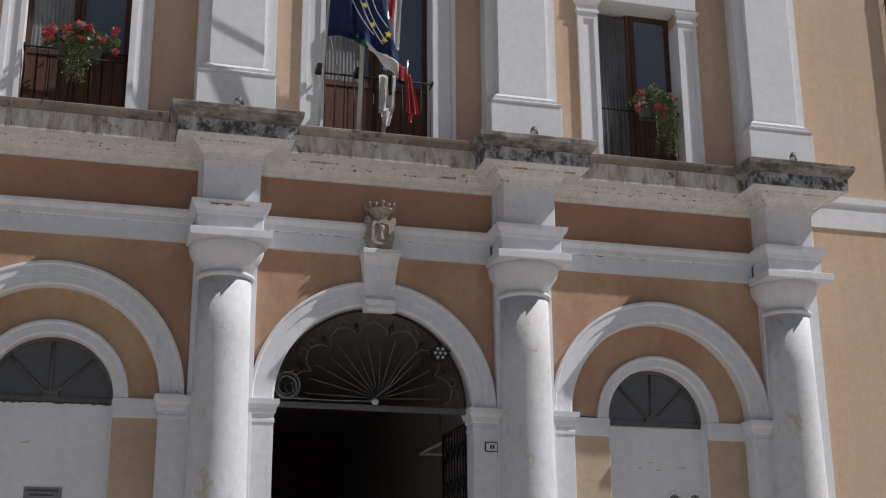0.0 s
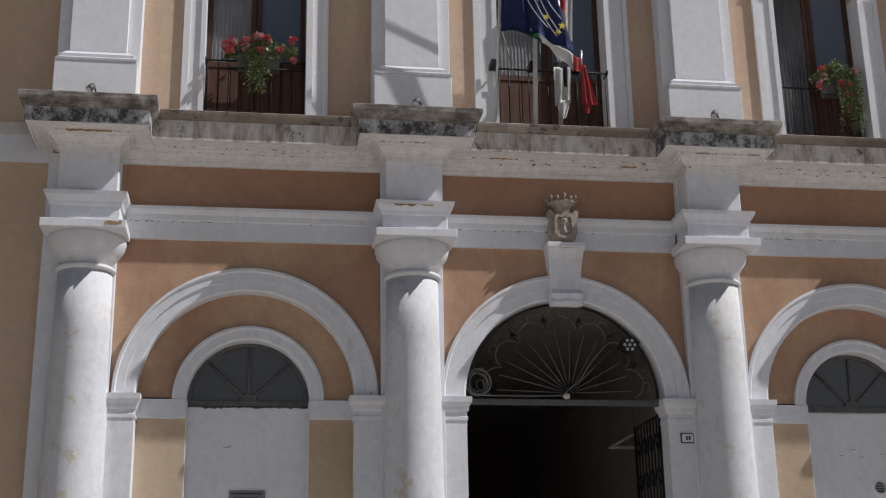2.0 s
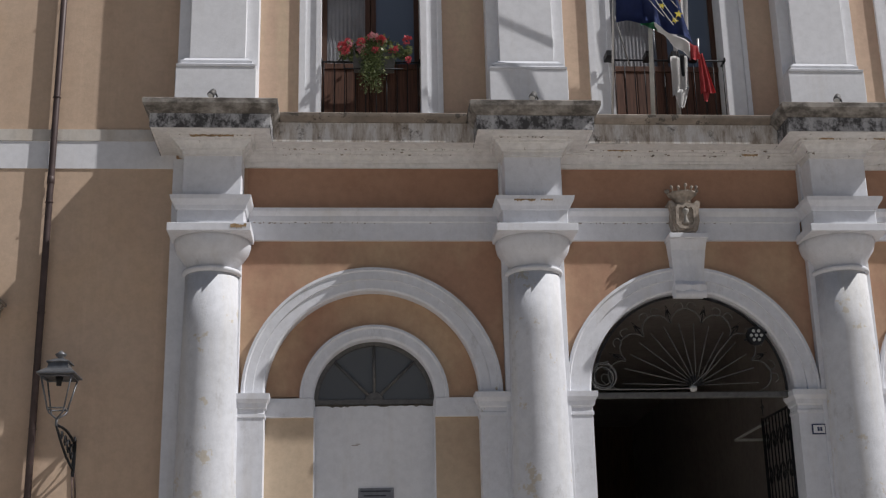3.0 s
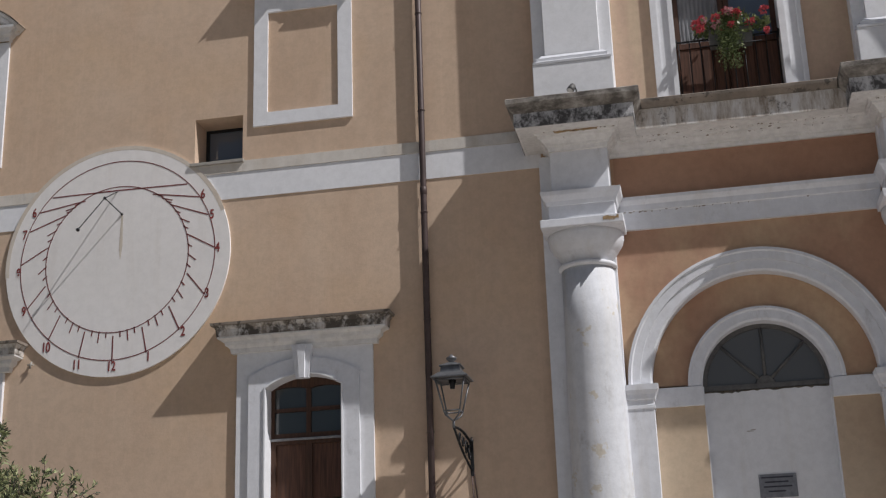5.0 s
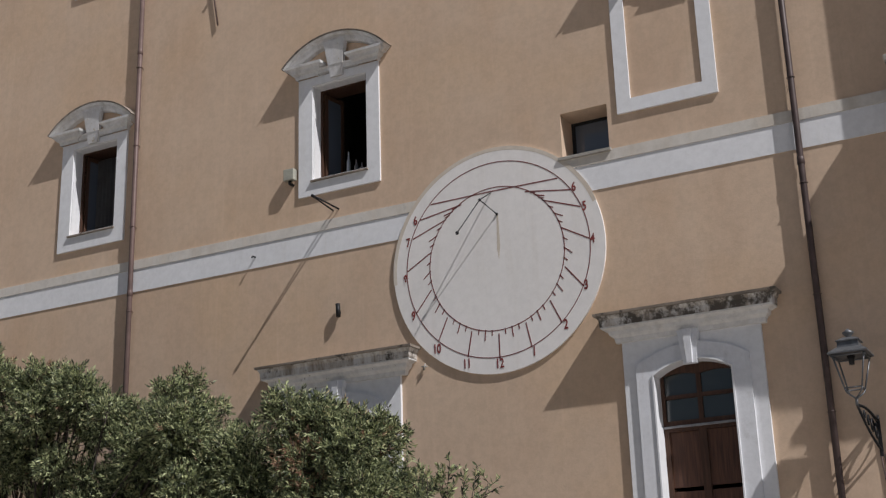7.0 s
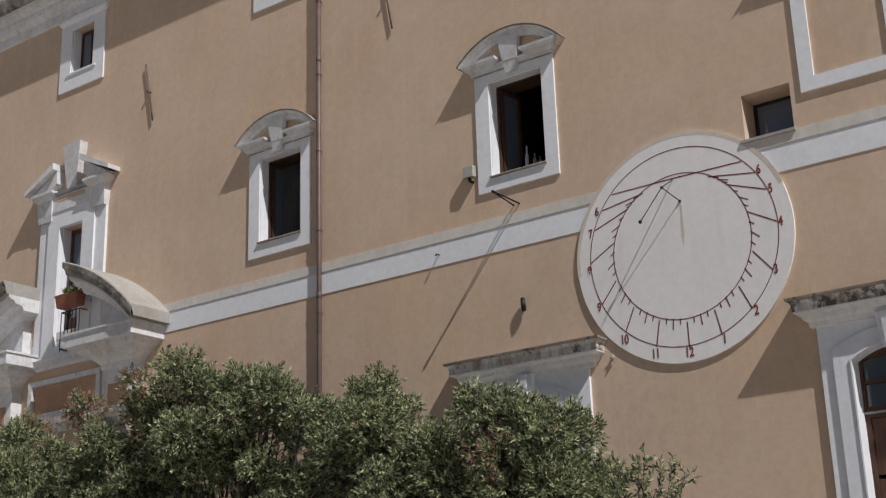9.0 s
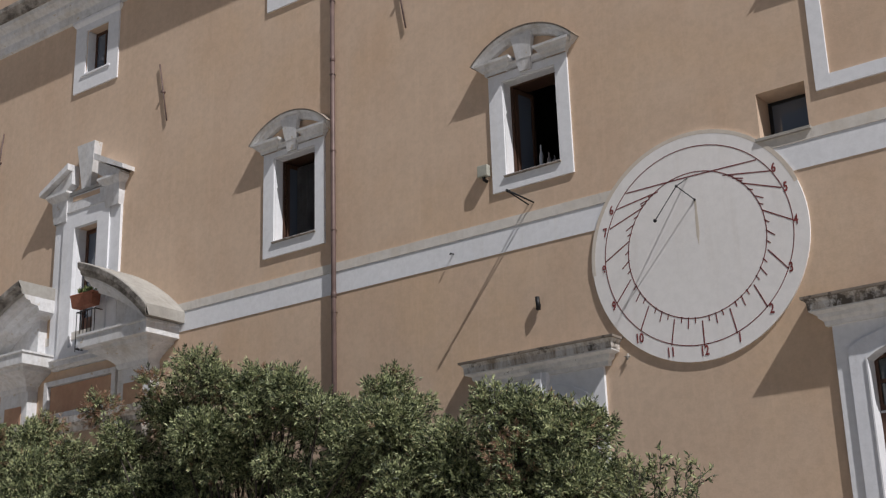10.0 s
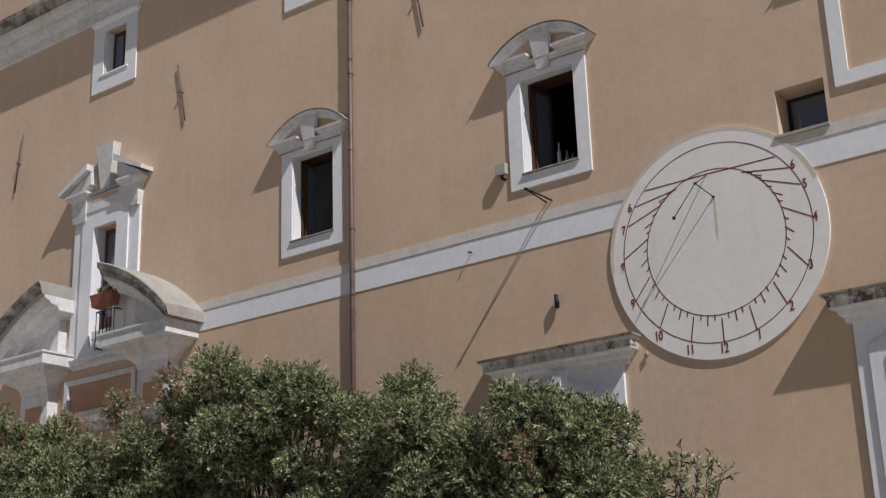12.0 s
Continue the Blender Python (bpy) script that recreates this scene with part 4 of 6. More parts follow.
flower_box(0.06, 0.95, 5, GREY_POT, -0.02)
flower_box(8.14, 0.62, 9, GREY_POT, 0.13, 0.55)


def cloth(name, corners, nu, nv, folds, depth, material, parent, label="", phase=0.0):
    """A hanging cloth between four corners (top left, top right, bottom right, bottom left), with soft folds."""
    tl, tr, br, bl = (Vector(c) for c in corners)
    bm = bmesh.new()
    rows = []
    for j in range(nv + 1):
        v = j / nv
        row = []
        for i in range(nu + 1):
            u = i / nu
            p = (tl * (1 - u) + tr * u) * (1 - v) + (bl * (1 - u) + br * u) * v
            p.y += depth * math.sin(folds * u * 2 * math.pi + phase + 1.4 * v) * (0.35 + 0.65 * v)
            p.z += 0.012 * math.sin(9 * u + phase)
            row.append(bm.verts.new(p))
        rows.append(row)
    for a, b in zip(rows, rows[1:]):
        for i in range(nu):
            f = bm.faces.new((a[i], a[i + 1], b[i + 1], b[i]))
            f.smooth = True
    bmesh.ops.solidify(bm, geom=list(bm.faces), thickness=0.004)
    return part(name, bm, material, parent, label)


def build_flags():
    poles = (((3.20, -0.30, 8.32), (3.30, -1.05, 12.0)), ((3.73, -0.38, 8.32), (3.78, -0.55, 10.9)), ((4.36, -0.5, 9.05), (4.36, -0.56, 9.36)), ((4.08, -0.36, 8.32), (4.12, -0.45, 10.9)))
    flags = [thing("flagpole_flag", lab, "flag", "flags on the balcony") for lab in (
        "dark blue flag with gold stars drooping from a steel pole", "green, white and red flag drooping from a steel pole",
        "red flag furled and hanging from a short steel pole", "white flag with black and red patches hanging from a steel pole")]
    for k, (a, b) in enumerate(poles):
        part("pole", bm_tube([a, b], 0.03 if k in (1, 3) else 0.016, 10), STEEL if k != 1 else BOX_GREY, flags[k])
        part("pole_clamp", bm_box(a[0] - 0.05, a[0] + 0.05, -0.42, -0.2, 9.17, 9.25, 0.006), IRON, flags[k])
    eu, it, red, white = flags

    def out(*pts):
        """Moves cloth outwards along the leaning pole."""
        return tuple((x * 0.984, y - 0.27, 1.6 + (z - 1.6) * 0.984) for x, y, z in pts)
    # the thin second staff, leaning
    part("halyard", bm_tube([(3.28, -0.45, 9.75), (3.46, -0.40, 9.02)], 0.009, 6), CABLE, eu)
    cloth("cloth", out((3.34, -0.80, 11.9), (3.50, -0.86, 11.9), (3.72, -0.72, 9.49), (3.25, -0.66, 9.54)), 18, 16, 1.3, 0.035, CLOTH_BLUE, eu)
    cloth("cloth_fold", out((3.36, -0.88, 11.9), (3.46, -0.94, 11.9), (4.20, -0.80, 9.18), (3.62, -0.74, 9.52)), 16, 16, 1.6, 0.04, CLOTH_BLUE, eu, phase=1.0)
    for x, z, r, tilt in ((3.715, 9.96, 0.05, 0.2), (3.83, 9.685, 0.05, 0.3), (4.042, 9.565, 0.06, 0.1), (3.986, 9.475, 0.05, 0.5)):
        loop = [(x + (r if i % 2 == 0 else r * 0.42) * math.sin(tilt + math.pi * i / 5), z + (r if i % 2 == 0 else r * 0.42) * math.cos(tilt + math.pi * i / 5)) for i in range(10)]
        part("star", bm_plate([(a * 0.98, 1.6 + (b - 1.6) * 0.98) for a, b in loop], [], -1.165, -1.155), CLOTH_GOLD, eu)
    for a, b in (((3.47, 9.85), (3.767, 9.37)), ((3.572, 9.864), (3.881, 9.25)), ((3.647, 9.875), (3.93, 9.295)), ((3.736, 9.887), (3.955, 9.50))):
        part("seam", bm_tube([(a[0] + (b[0] - a[0]) * q / 6 - 0.03 * math.sin(math.pi * q / 6), -1.165, a[1] + (b[1] - a[1]) * q / 6) for q in range(-6, 7)], 0.0042, 5), CLOTH_WHITE, eu, "white hem line of the folded flag")
    cloth("green_stripe", ((3.56, -0.70, 9.62), (3.78, -0.70, 9.50), (3.80, -0.68, 9.40), (3.58, -0.68, 9.50)), 8, 4, 1.0, 0.015, CLOTH_GREEN, it)
    cloth("white_stripe", ((3.74, -0.72, 9.52), (4.20, -0.72, 9.22), (4.22, -0.66, 9.00), (3.78, -0.68, 9.42)), 16, 8, 2.0, 0.02, CLOTH_WHITE, it)
    cloth("red_stripe", ((4.17, -0.71, 9.24), (4.32, -0.68, 9.18), (4.34, -0.64, 9.02), (4.20, -0.66, 9.00)), 10, 6, 1.4, 0.02, CLOTH_RED, it)
    cloth("cloth", ((4.33, -0.60, 9.14), (4.40, -0.60, 9.12), (4.53, -0.58, 8.56), (4.34, -0.58, 8.56)), 18, 14, 2.4, 0.03, CLOTH_RED, red)
    cloth("cloth_tip", ((4.36, -0.585, 8.58), (4.46, -0.585, 8.58), (4.42, -0.575, 8.44), (4.38, -0.575, 8.44)), 8, 4, 1.2, 0.02, CLOTH_RED, red)
    cloth("cloth", ((3.97, -0.55, 9.10), (4.20, -0.55, 9.10), (4.20, -0.53, 8.64), (3.98, -0.53, 8.55)), 18, 12, 2.0, 0.03, CLOTH_WHITE, white)
    cloth("cloth_tip", ((3.985, -0.54, 8.62), (4.20, -0.54, 8.66), (4.11, -0.53, 8.37), (4.05, -0.53, 8.38)), 10, 6, 1.4, 0.02, CLOTH_WHITE, white)
    cloth("black_patch", ((4.08, -0.60, 9.12), (4.15, -0.60, 9.12), (4.14, -0.585, 8.80), (4.10, -0.585, 8.80)), 6, 8, 1.0, 0.01, CLOTH_BLACK, white)
    cloth("upper_cloth", ((4.02, -0.62, 10.7), (4.29, -0.62, 10.7), (4.225, -0.60, 9.44), (4.12, -0.62, 9.62)), 10, 14, 1.5, 0.03, CLOTH_WHITE, white)
    cloth("red_patch", ((4.08, -0.68, 10.25), (4.17, -0.68, 10.22), (4.14, -0.67, 9.83), (4.07, -0.67, 9.95)), 6, 8, 1.0, 0.015, CLOTH_RED, white)


build_flags()


def build_spotlights():
    first = thing("spotlight", "small round floodlight on the edge of the cornice", "spotlight", "cornice spotlights", at=(COLS[0], -0.78, 8.262))
    part("foot", bm_lathe([(0.028, 0.0), (0.028, 0.012), (0.012, 0.018)], 12, at=(0.03, 0, 0)), IRON, first)
    part("neck", bm_tube([(0.03, 0, 0.01), (0.045, 0.01, 0.06), (0.05, 0.01, 0.12), (0.03, 0, 0.165), (0.0, -0.01, 0.175)], 0.011, 8), IRON, first)
    bm = bm_lathe([(0.012, 0.07), (0.036, 0.055), (0.045, 0.0), (0.046, -0.045), (0.04, -0.05)], 16)
    bmesh.ops.transform(bm, matrix=pose(-0.01, -0.01, 0.15, -28, 24, 0), verts=bm.verts)
    part("housing", bm, IRON_DULL, first)
    bm = bm_lathe([(0.037, -0.049), (0.037, -0.054), (0.01, -0.058)], 14)
    bmesh.ops.transform(bm, matrix=pose(-0.01, -0.01, 0.15, -28, 24, 0), verts=bm.verts)
    part("lens", bm, TILE_WHITE, first, "pale lens facing down")
    for c in (2.075, 6.06, 9.97):
        copy_thing(first, pose(c + 0.02, -0.78, 8.262))


build_spotlights()


# ---------------------------------------------------------------- the main entrance
def build_entrance():
    cx, zc, r = CENTRE[0], 4.72, 1.22
    y = -0.02
    th = thing("iron_fan_grille", "wrought-iron fan grille with radiating bars over the entrance", "grille")
    part("transom", bm_box(cx - 1.27, cx + 1.27, y - 0.03, y + 0.04, 4.625, 4.70, 0.01), IRON_DULL, th)
    part("rim", bm_arc(cx, zc, [(r, y + 0.012), (r, y - 0.012), (r + 0.03, y - 0.012), (r + 0.03, y + 0.012)], 0, math.pi, 48), IRON, th)
    hx = cx + 0.06
    for i in range(14):
        a = math.pi * (i + 0.5) / 14
        p0 = (hx + 0.1 * math.cos(a), y, zc + 0.06 + 0.1 * math.sin(a))
        p1 = (cx + 0.88 * math.cos(a), y, zc + 0.88 * math.sin(a))
        part("ray", bm_tube([p0, p1], 0.006, 6), IRON_DULL if i > 6 else IRON_DUSTY, th)
    for i in range(7):
        a = math.pi * (i + 0.5) / 7
        h = math.pi / 14
        c0 = Vector((cx + 0.88 * math.cos(a), y, zc + 0.88 * math.sin(a)))
        pts = []
        for k in range(13):
            b = -math.pi / 2 + math.pi * k / 12
            pts.append(c0 + Vector((math.cos(a) * math.cos(b) - math.sin(a) * math.sin(b), 0, math.sin(a) * math.cos(b) + math.cos(a) * math.sin(b))) * 0.88 * math.sin(h / 1.02))
        part("petal", bm_tube(pts, 0.0065, 6), IRON_DUSTY, th)
        b = a + h
        if i < 6:
            tip = [(cx + q * math.cos(b + s), y, zc + q * math.sin(b + s)) for q, s in ((0.9, 0), (1.08, 0), (1.0, 0.035), (1.14, 0), (1.0, -0.035), (1.08, 0))]
            part("spear", bm_tube(tip, 0.008, 5), IRON, th)
        for s in (-1, 1):
            sc = [(cx + (1.02 + 0.055 * math.sin(w) + 0.08) * math.cos(a + s * (0.07 + 0.06 * math.cos(w) * (1 - 0.08 * w))), y,
                   zc + (1.02 + 0.055 * math.sin(w) + 0.08) * math.sin(a + s * (0.07 + 0.06 * math.cos(w) * (1 - 0.08 * w)))) for w in (0.5 * k for k in range(12))]
            part("scroll", bm_tube(sc, 0.0065, 5), IRON_DUSTY, th)
    for k in range(7):
        a = math.pi * (k + 0.5) / 7
        part("shell_rib", bm_tube([(hx + 0.02 * math.cos(a), y - 0.01, zc + 0.06), (hx + 0.11 * math.cos(a), y - 0.015, zc + 0.06 + 0.14 * math.sin(a))], 0.011, 6), IRON, th)
    part("boss", bm_lathe([(0.015, -0.04), (0.04, -0.025), (0.05, 0), (0.036, 0.03), (0.015, 0.04)], 16, at=(cx + 0.02, y - 0.03, zc + 0.02)), BOX_GREY, th)

    coil = thing("cable_coil", "coil of pale cable hung on the grille", "cable")
    for k in range(5):
        rr, dx, dz, el = 0.11 + 0.014 * k, 0.012 * math.sin(k * 2.3), 0.015 * math.cos(k * 1.7), 1.06 + 0.09 * math.sin(k * 3.1)
        part("turn", bm_tube([(2.92 + dx + rr * math.cos(q), -0.06 - 0.006 * k, 4.89 + dz + el * rr * math.sin(q)) for q in (2 * math.pi * i / 24 for i in range(25))], 0.005, 6), CABLE, coil)
    part("lead", bm_tube([(2.8, -0.07, 4.79), (2.95, -0.08, 4.735), (3.6, -0.08, 4.73), (4.0, -0.08, 4.74), (4.25, -0.06, 4.95), (4.42, -0.05, 5.2), (4.62, -0.04, 5.42)], 0.006, 6), CABLE, coil)

    led = thing("entrance_floodlight", "round black floodlight with seven pale lenses on the grille", "floodlight")
    part("housing", bm_arc(4.93, 5.42, [(0.0, -0.03), (0.0, -0.085), (0.115, -0.085), (0.125, -0.03)], 0, 2 * math.pi, 26), IRON, led)
    for k in range(7):
        a = 2 * math.pi * k / 6
        q = 0.0 if k == 6 else 0.066
        part("lens", bm_arc(4.93 + q * math.cos(a), 5.42 + q * math.sin(a), [(0.0, -0.084), (0.0, -0.094), (0.020, -0.093), (0.022, -0.084)], 0, 2 * math.pi, 12), BOX_GREY, led)
    part("bracket", bm_tube([(4.78, -0.03, 5.37), (5.08, -0.03, 5.47)], 0.014, 6), IRON, led)

    gate = thing("iron_gate", "black wrought-iron gate leaf standing open into the hall", "gate")
    x0, dx = 5.33, -0.03
    y0, y1 = 0.14, 1.15

    def at(q, z):
        return (x0 + dx * q, y0 + (y1 - y0) * q, z)
    for q in (0.0, 1.0):
        part("stile", bm_tube([at(q, 0.05), at(q, 4.56)], 0.022, 6), IRON, gate)
    for z in (0.1, 1.2, 3.4, 4.54):
        part("rail", bm_tube([at(0, z), at(1, z)], 0.016, 6), IRON, gate)
    for i in range(1, 8):
        part("bar", bm_tube([at(i / 8, 0.1), at(i / 8, 4.54)], 0.010, 6), IRON, gate)
    for i in range(4):
        q = (i + 0.5) / 4
        for z in (3.75, 4.2):
            part("scroll", bm_tube([at(q + 0.1 * math.cos(w) * (1 - w / 9), z + 0.17 * math.sin(w) * (1 - w / 9)) for w in (0.45 * k for k in range(16))], 0.010, 5), IRON, gate)

    lamp = thing("hall_bracket", "angled pale bracket on the wall of the entrance hall", "bracket")
    part("arm", bm_block(5.28, 5.805, 2.4, 2.5, 4.46, 4.49, 0.0), BOX_GREY, lamp)
    part("brace", bm_tube([(5.28, 2.45, 4.47), (5.72, 2.45, 4.70), (5.81, 2.45, 4.72)], 0.02, 6), BOX_GREY, lamp)
    hook = thing("hanging_hook", "small iron hook hanging from the transom", "hook")
    part("stem", bm_tube([(4.95, 0.02, 4.61), (4.95, 0.02, 4.54), (4.97, 0.02, 4.51), (4.95, 0.02, 4.48), (4.93, 0.02, 4.51), (4.95, 0.02, 4.53), (4.95, 0.02, 4.40)], 0.007, 6), IRON, hook)

    tile = thing("house_number_tile", "small white enamel number tile with a blue border", "sign")
    part("plate", bm_box(5.49, 5.665, PW - 0.10, PW - 0.081, 4.125, 4.255, 0.006), TILE_BLUE, tile)
    part("face", bm_box(5.505, 5.65, PW - 0.103, PW - 0.099, 4.14, 4.24), TILE_WHITE, tile)
    for i in range(2):
        part("number_bar", bm_box(5.555 + 0.035 * i, 5.58 + 0.035 * i, PW - 0.106, PW - 0.1025, 4.165, 4.215), TILE_BLUE, tile)


build_entrance()


# ---------------------------------------------------------------- the wing
def build_hood(cx, dz, parent):
    """Segmental hood on two short brackets, with a keystone."""
    R, zc = 1.27, 11.10 - 1.27 + dz
    h = math.asin(0.935 / R)
    lo, hi = math.pi / 2 - h, math.pi / 2 + h
    hood = part("hood", bm_arc(cx, zc, [(R - 0.13, 0.0), (R - 0.13, -0.09), (R - 0.10, -0.12), (R - 0.05, -0.135), (R - 0.035, -0.185), (R - 0.005, -0.205), (R, -0.20), (R + 0.012, 0.0)], lo, hi, 30), WEATHERED_WHITE, parent)
    part("hood_slab", bm_arc(cx, zc, [(R + 0.013, 0.0), (R + 0.003, -0.21), (R + 0.022, -0.215), (R + 0.03, 0.0)], lo - 0.01, hi + 0.01, 30), EDGE_STONE, hood, "thin grey stone edge")
    for s in (-1, 1):
        a, b = sorted((cx + s * 0.36, cx + s * 0.735))
        part("bracket_cornice", bm_sweep([(a, 0.0), (a, -0.07), (b, -0.07), (b, 0.0)], [(0, 10.50 + dz), (0.02, 10.50 + dz), (0.03, 10.55 + dz), (0.07, 10.58 + dz), (0.09, 10.63 + dz), (0.13, 10.66 + dz), (0.135, 10.70 + dz), (0, 10.71 + dz)]), WEATHERED_WHITE, parent)
    part("lintel_moulding", bm_sweep([(cx - 0.36, -0.07), (cx + 0.36, -0.07)], [(-0.07, 10.52 + dz), (0.01, 10.52 + dz), (0.02, 10.58 + dz), (0.05, 10.60 + dz), (-0.07, 10.61 + dz)]), WEATHERED_WHITE, parent)
    bm = bmesh.new()
    for z, half, y in ((10.40, 0.105, -0.09), (10.99, 0.19, -0.16)):
        for p in ((-half, -0.05), (-half, y), (half, y), (half, -0.05)):
            bm.verts.new((cx + p[0], p[1], z + dz))
    v = list(bm.verts)
    for q in ((0, 1, 2, 3), (4, 7, 6, 5), (0, 4, 5, 1), (1, 5, 6, 2), (2, 6, 7, 3)):
        bm.faces.new([v[i] for i in q])
    bmesh.ops.recalc_face_normals(bm, faces=bm.faces)
    part("keystone", bm, WEATHERED_WHITE, parent)


def hooded_window(cx, dz, leaf_open):
    th = thing("hooded_window", "white framed window under a curved hood, its casement standing open", "window", "hooded windows")
    part("surround", bm_plate(rect(cx - 0.735, cx + 0.735, 8.52 + dz, 10.50 + dz), [rect(cx - 0.48, cx + 0.51, 8.78, 10.36)], -0.035, 0.0), WHITE_CLEAN, th)
    for x in (cx - 0.48, cx + 0.498):
        part("reveal", bm_box(x, x + 0.012, 0.0, 0.2, 8.78, 10.348), WHITE_CLEAN, th)
    part("reveal_head", bm_box(cx - 0.48, cx + 0.51, 0.0, 0.2, 10.348, 10.36), WHITE_CLEAN, th)
    bm = bmesh.new()
    v = [bm.verts.new(p) for p in ((cx - 0.5, -0.07, 8.735), (cx + 0.53, -0.07, 8.735), (cx + 0.53, -0.07, 8.76), (cx - 0.5, -0.07, 8.76), (cx - 0.5, 0.3, 8.735), (cx + 0.53, 0.3, 8.735), (cx + 0.53, 0.3, 8.81), (cx - 0.5, 0.3, 8.81))]
    for q in ((0, 1, 2, 3), (4, 7, 6, 5), (0, 4, 5, 1), (3, 2, 6, 7), (0, 3, 7, 4), (1, 5, 6, 2)):
        bm.faces.new([v[i] for i in q])
    part("sill", bm, EDGE_STONE, th, "sloping grey stone sill")
    # dark lining added to blacken the opening's head, where only shade belongs
    part("lintel_board", bm_box(cx - 0.479, cx + 0.509, 0.232, 0.549, 10.335, 10.358), WOOD_DARK, th)
    build_hood(cx, dz, th)
    part("casement_frame", bm_plate(rect(cx - 0.467, cx + 0.497, 8.79, 10.347), [rect(cx - 0.43, cx + 0.46, 8.82, 10.325)], 0.19, 0.23), WOOD_DARK, th)
    for s, turn in ((-1, leaf_open), (1, leaf_open + 8)):
        leaf = part("casement_leaf", bm_plate(rect(0, 0.43, 8.83, 10.31), [rect(0.06, 0.37, 8.93, 10.24)], -0.02, 0.02), WOOD_DARK, th)
        part("pane", bm_box(0.055, 0.365, -0.004, 0.004, 8.92, 10.25), GLASS, leaf)
        leaf.matrix_local = pose(cx - 0.42 if s < 0 else cx + 0.45, 0.24, 0, 0, 0, turn if s < 0 else 180 - turn)
    return th


def build_wing_windows():
    for cx, dz in ((WIN_ROW[0], 0.0), (WIN_ROW[1], -0.03)):
        hooded_window(cx, dz, 80)
    for x, z, h in ((-11.02, 8.82, 0.42), (-10.88, 8.82, 0.26), (-10.78, 8.83, 0.18)):
        tagged(part("bottle", bm_lathe([(0.03, 0.0), (0.035, 0.02), (0.035, h * 0.6), (0.014, h * 0.78), (0.012, h), (0.016, h + 0.01)], 12, at=(x, 0.3, z)), STEEL if h > 0.4 else DARK_CURTAIN), "small object standing on the window sill", "bottle", "things on the sill")
    bm = bmesh.new()
    n = 60
    lo = [bm.verts.new((-16.35 + 0.75 * i / n, 0.46 + 0.03 * math.sin(i * 0.9), 8.82)) for i in range(n + 1)]
    hi = [bm.verts.new((v.co.x, v.co.y, 10.28)) for v in lo]
    for i in range(n):
        bm.faces.new((lo[i], lo[i + 1], hi[i + 1], hi[i]))
    bmesh.ops.solidify(bm, geom=list(bm.faces), thickness=0.003)
    tagged(part("window_curtain", bm, DARK_CURTAIN), "dark pleated curtain behind the open casement", "curtain")
    # blind window
    cx = -5.76
    th = thing("blind_window", "white framed blind window with an ochre plaster panel", "window")
    part("surround", bm_plate(rect(cx - 0.71, cx + 0.71, 8.71, 10.70), [rect(cx - 0.51, cx + 0.51, 8.905, 10.44)], -0.035, 0.0), WHITE_CLEAN, th)
    build_hood(cx, 0.19, th)
    # attic windows
    for cx in ATTIC:
        th = thing("attic_window", "small white framed attic window below the eaves", "window", "attic windows")
        part("surround", bm_plate(rect(cx - 0.71, cx + 0.71, 13.36, 15.0), [rect(cx - 0.36, cx + 0.36, 13.74, 14.77)], -0.035, 0.0), WHITE_CLEAN, th)
        part("surround_head", bm_sweep([(cx - 0.71, 0.0), (cx - 0.71, -0.035), (cx + 0.71, -0.035), (cx + 0.71, 0.0)], [(0, 14.92), (0.03, 14.95), (0.06, 15.0), (0.06, 15.06), (0, 15.06)]), WHITE_CLEAN, th)
        part("sill", bm_box(cx - 0.46, cx + 0.46, -0.06, 0.24, 13.70, 13.745, 0.004), WHITE_CLEAN, th)
        for x in (cx - 0.34, cx + 0.33):
            part("reveal", bm_box(x, x + 0.01, 0.0, 0.25, 13.745, 14.77), WHITE_CLEAN, th)
        part("frame", bm_plate(rect(cx - 0.33, cx + 0.33, 13.745, 14.76), [rect(cx - 0.28, cx - 0.02, 13.80, 14.70), rect(cx + 0.02, cx + 0.28, 13.80, 14.70)], 0.2, 0.25), WOOD_DARK, th)
        for a, b in ((cx - 0.29, cx - 0.01), (cx + 0.01, cx + 0.29)):
            part("pane", bm_box(a, b, 0.222, 0.23, 13.79, 14.71), GLASS, th)
    # small square opening
    th = thing("small_window", "small dark square window set deep in the wall", "window")
    part("frame", bm_plate(rect(-7.33, -6.63, 8.25, 8.92), [rect(-7.28, -6.68, 8.29, 8.88)], 0.42, 0.47), IRON, th)
    part("pane", bm_box(-7.29, -6.67, 0.44, 0.448, 8.28, 8.89), GLASS, th)
    part("sill", bm_box(-7.38, -6.60, -0.06, 0.42, 8.205, 8.252, 0.006), SLAB_STONE, th)


build_wing_windows()


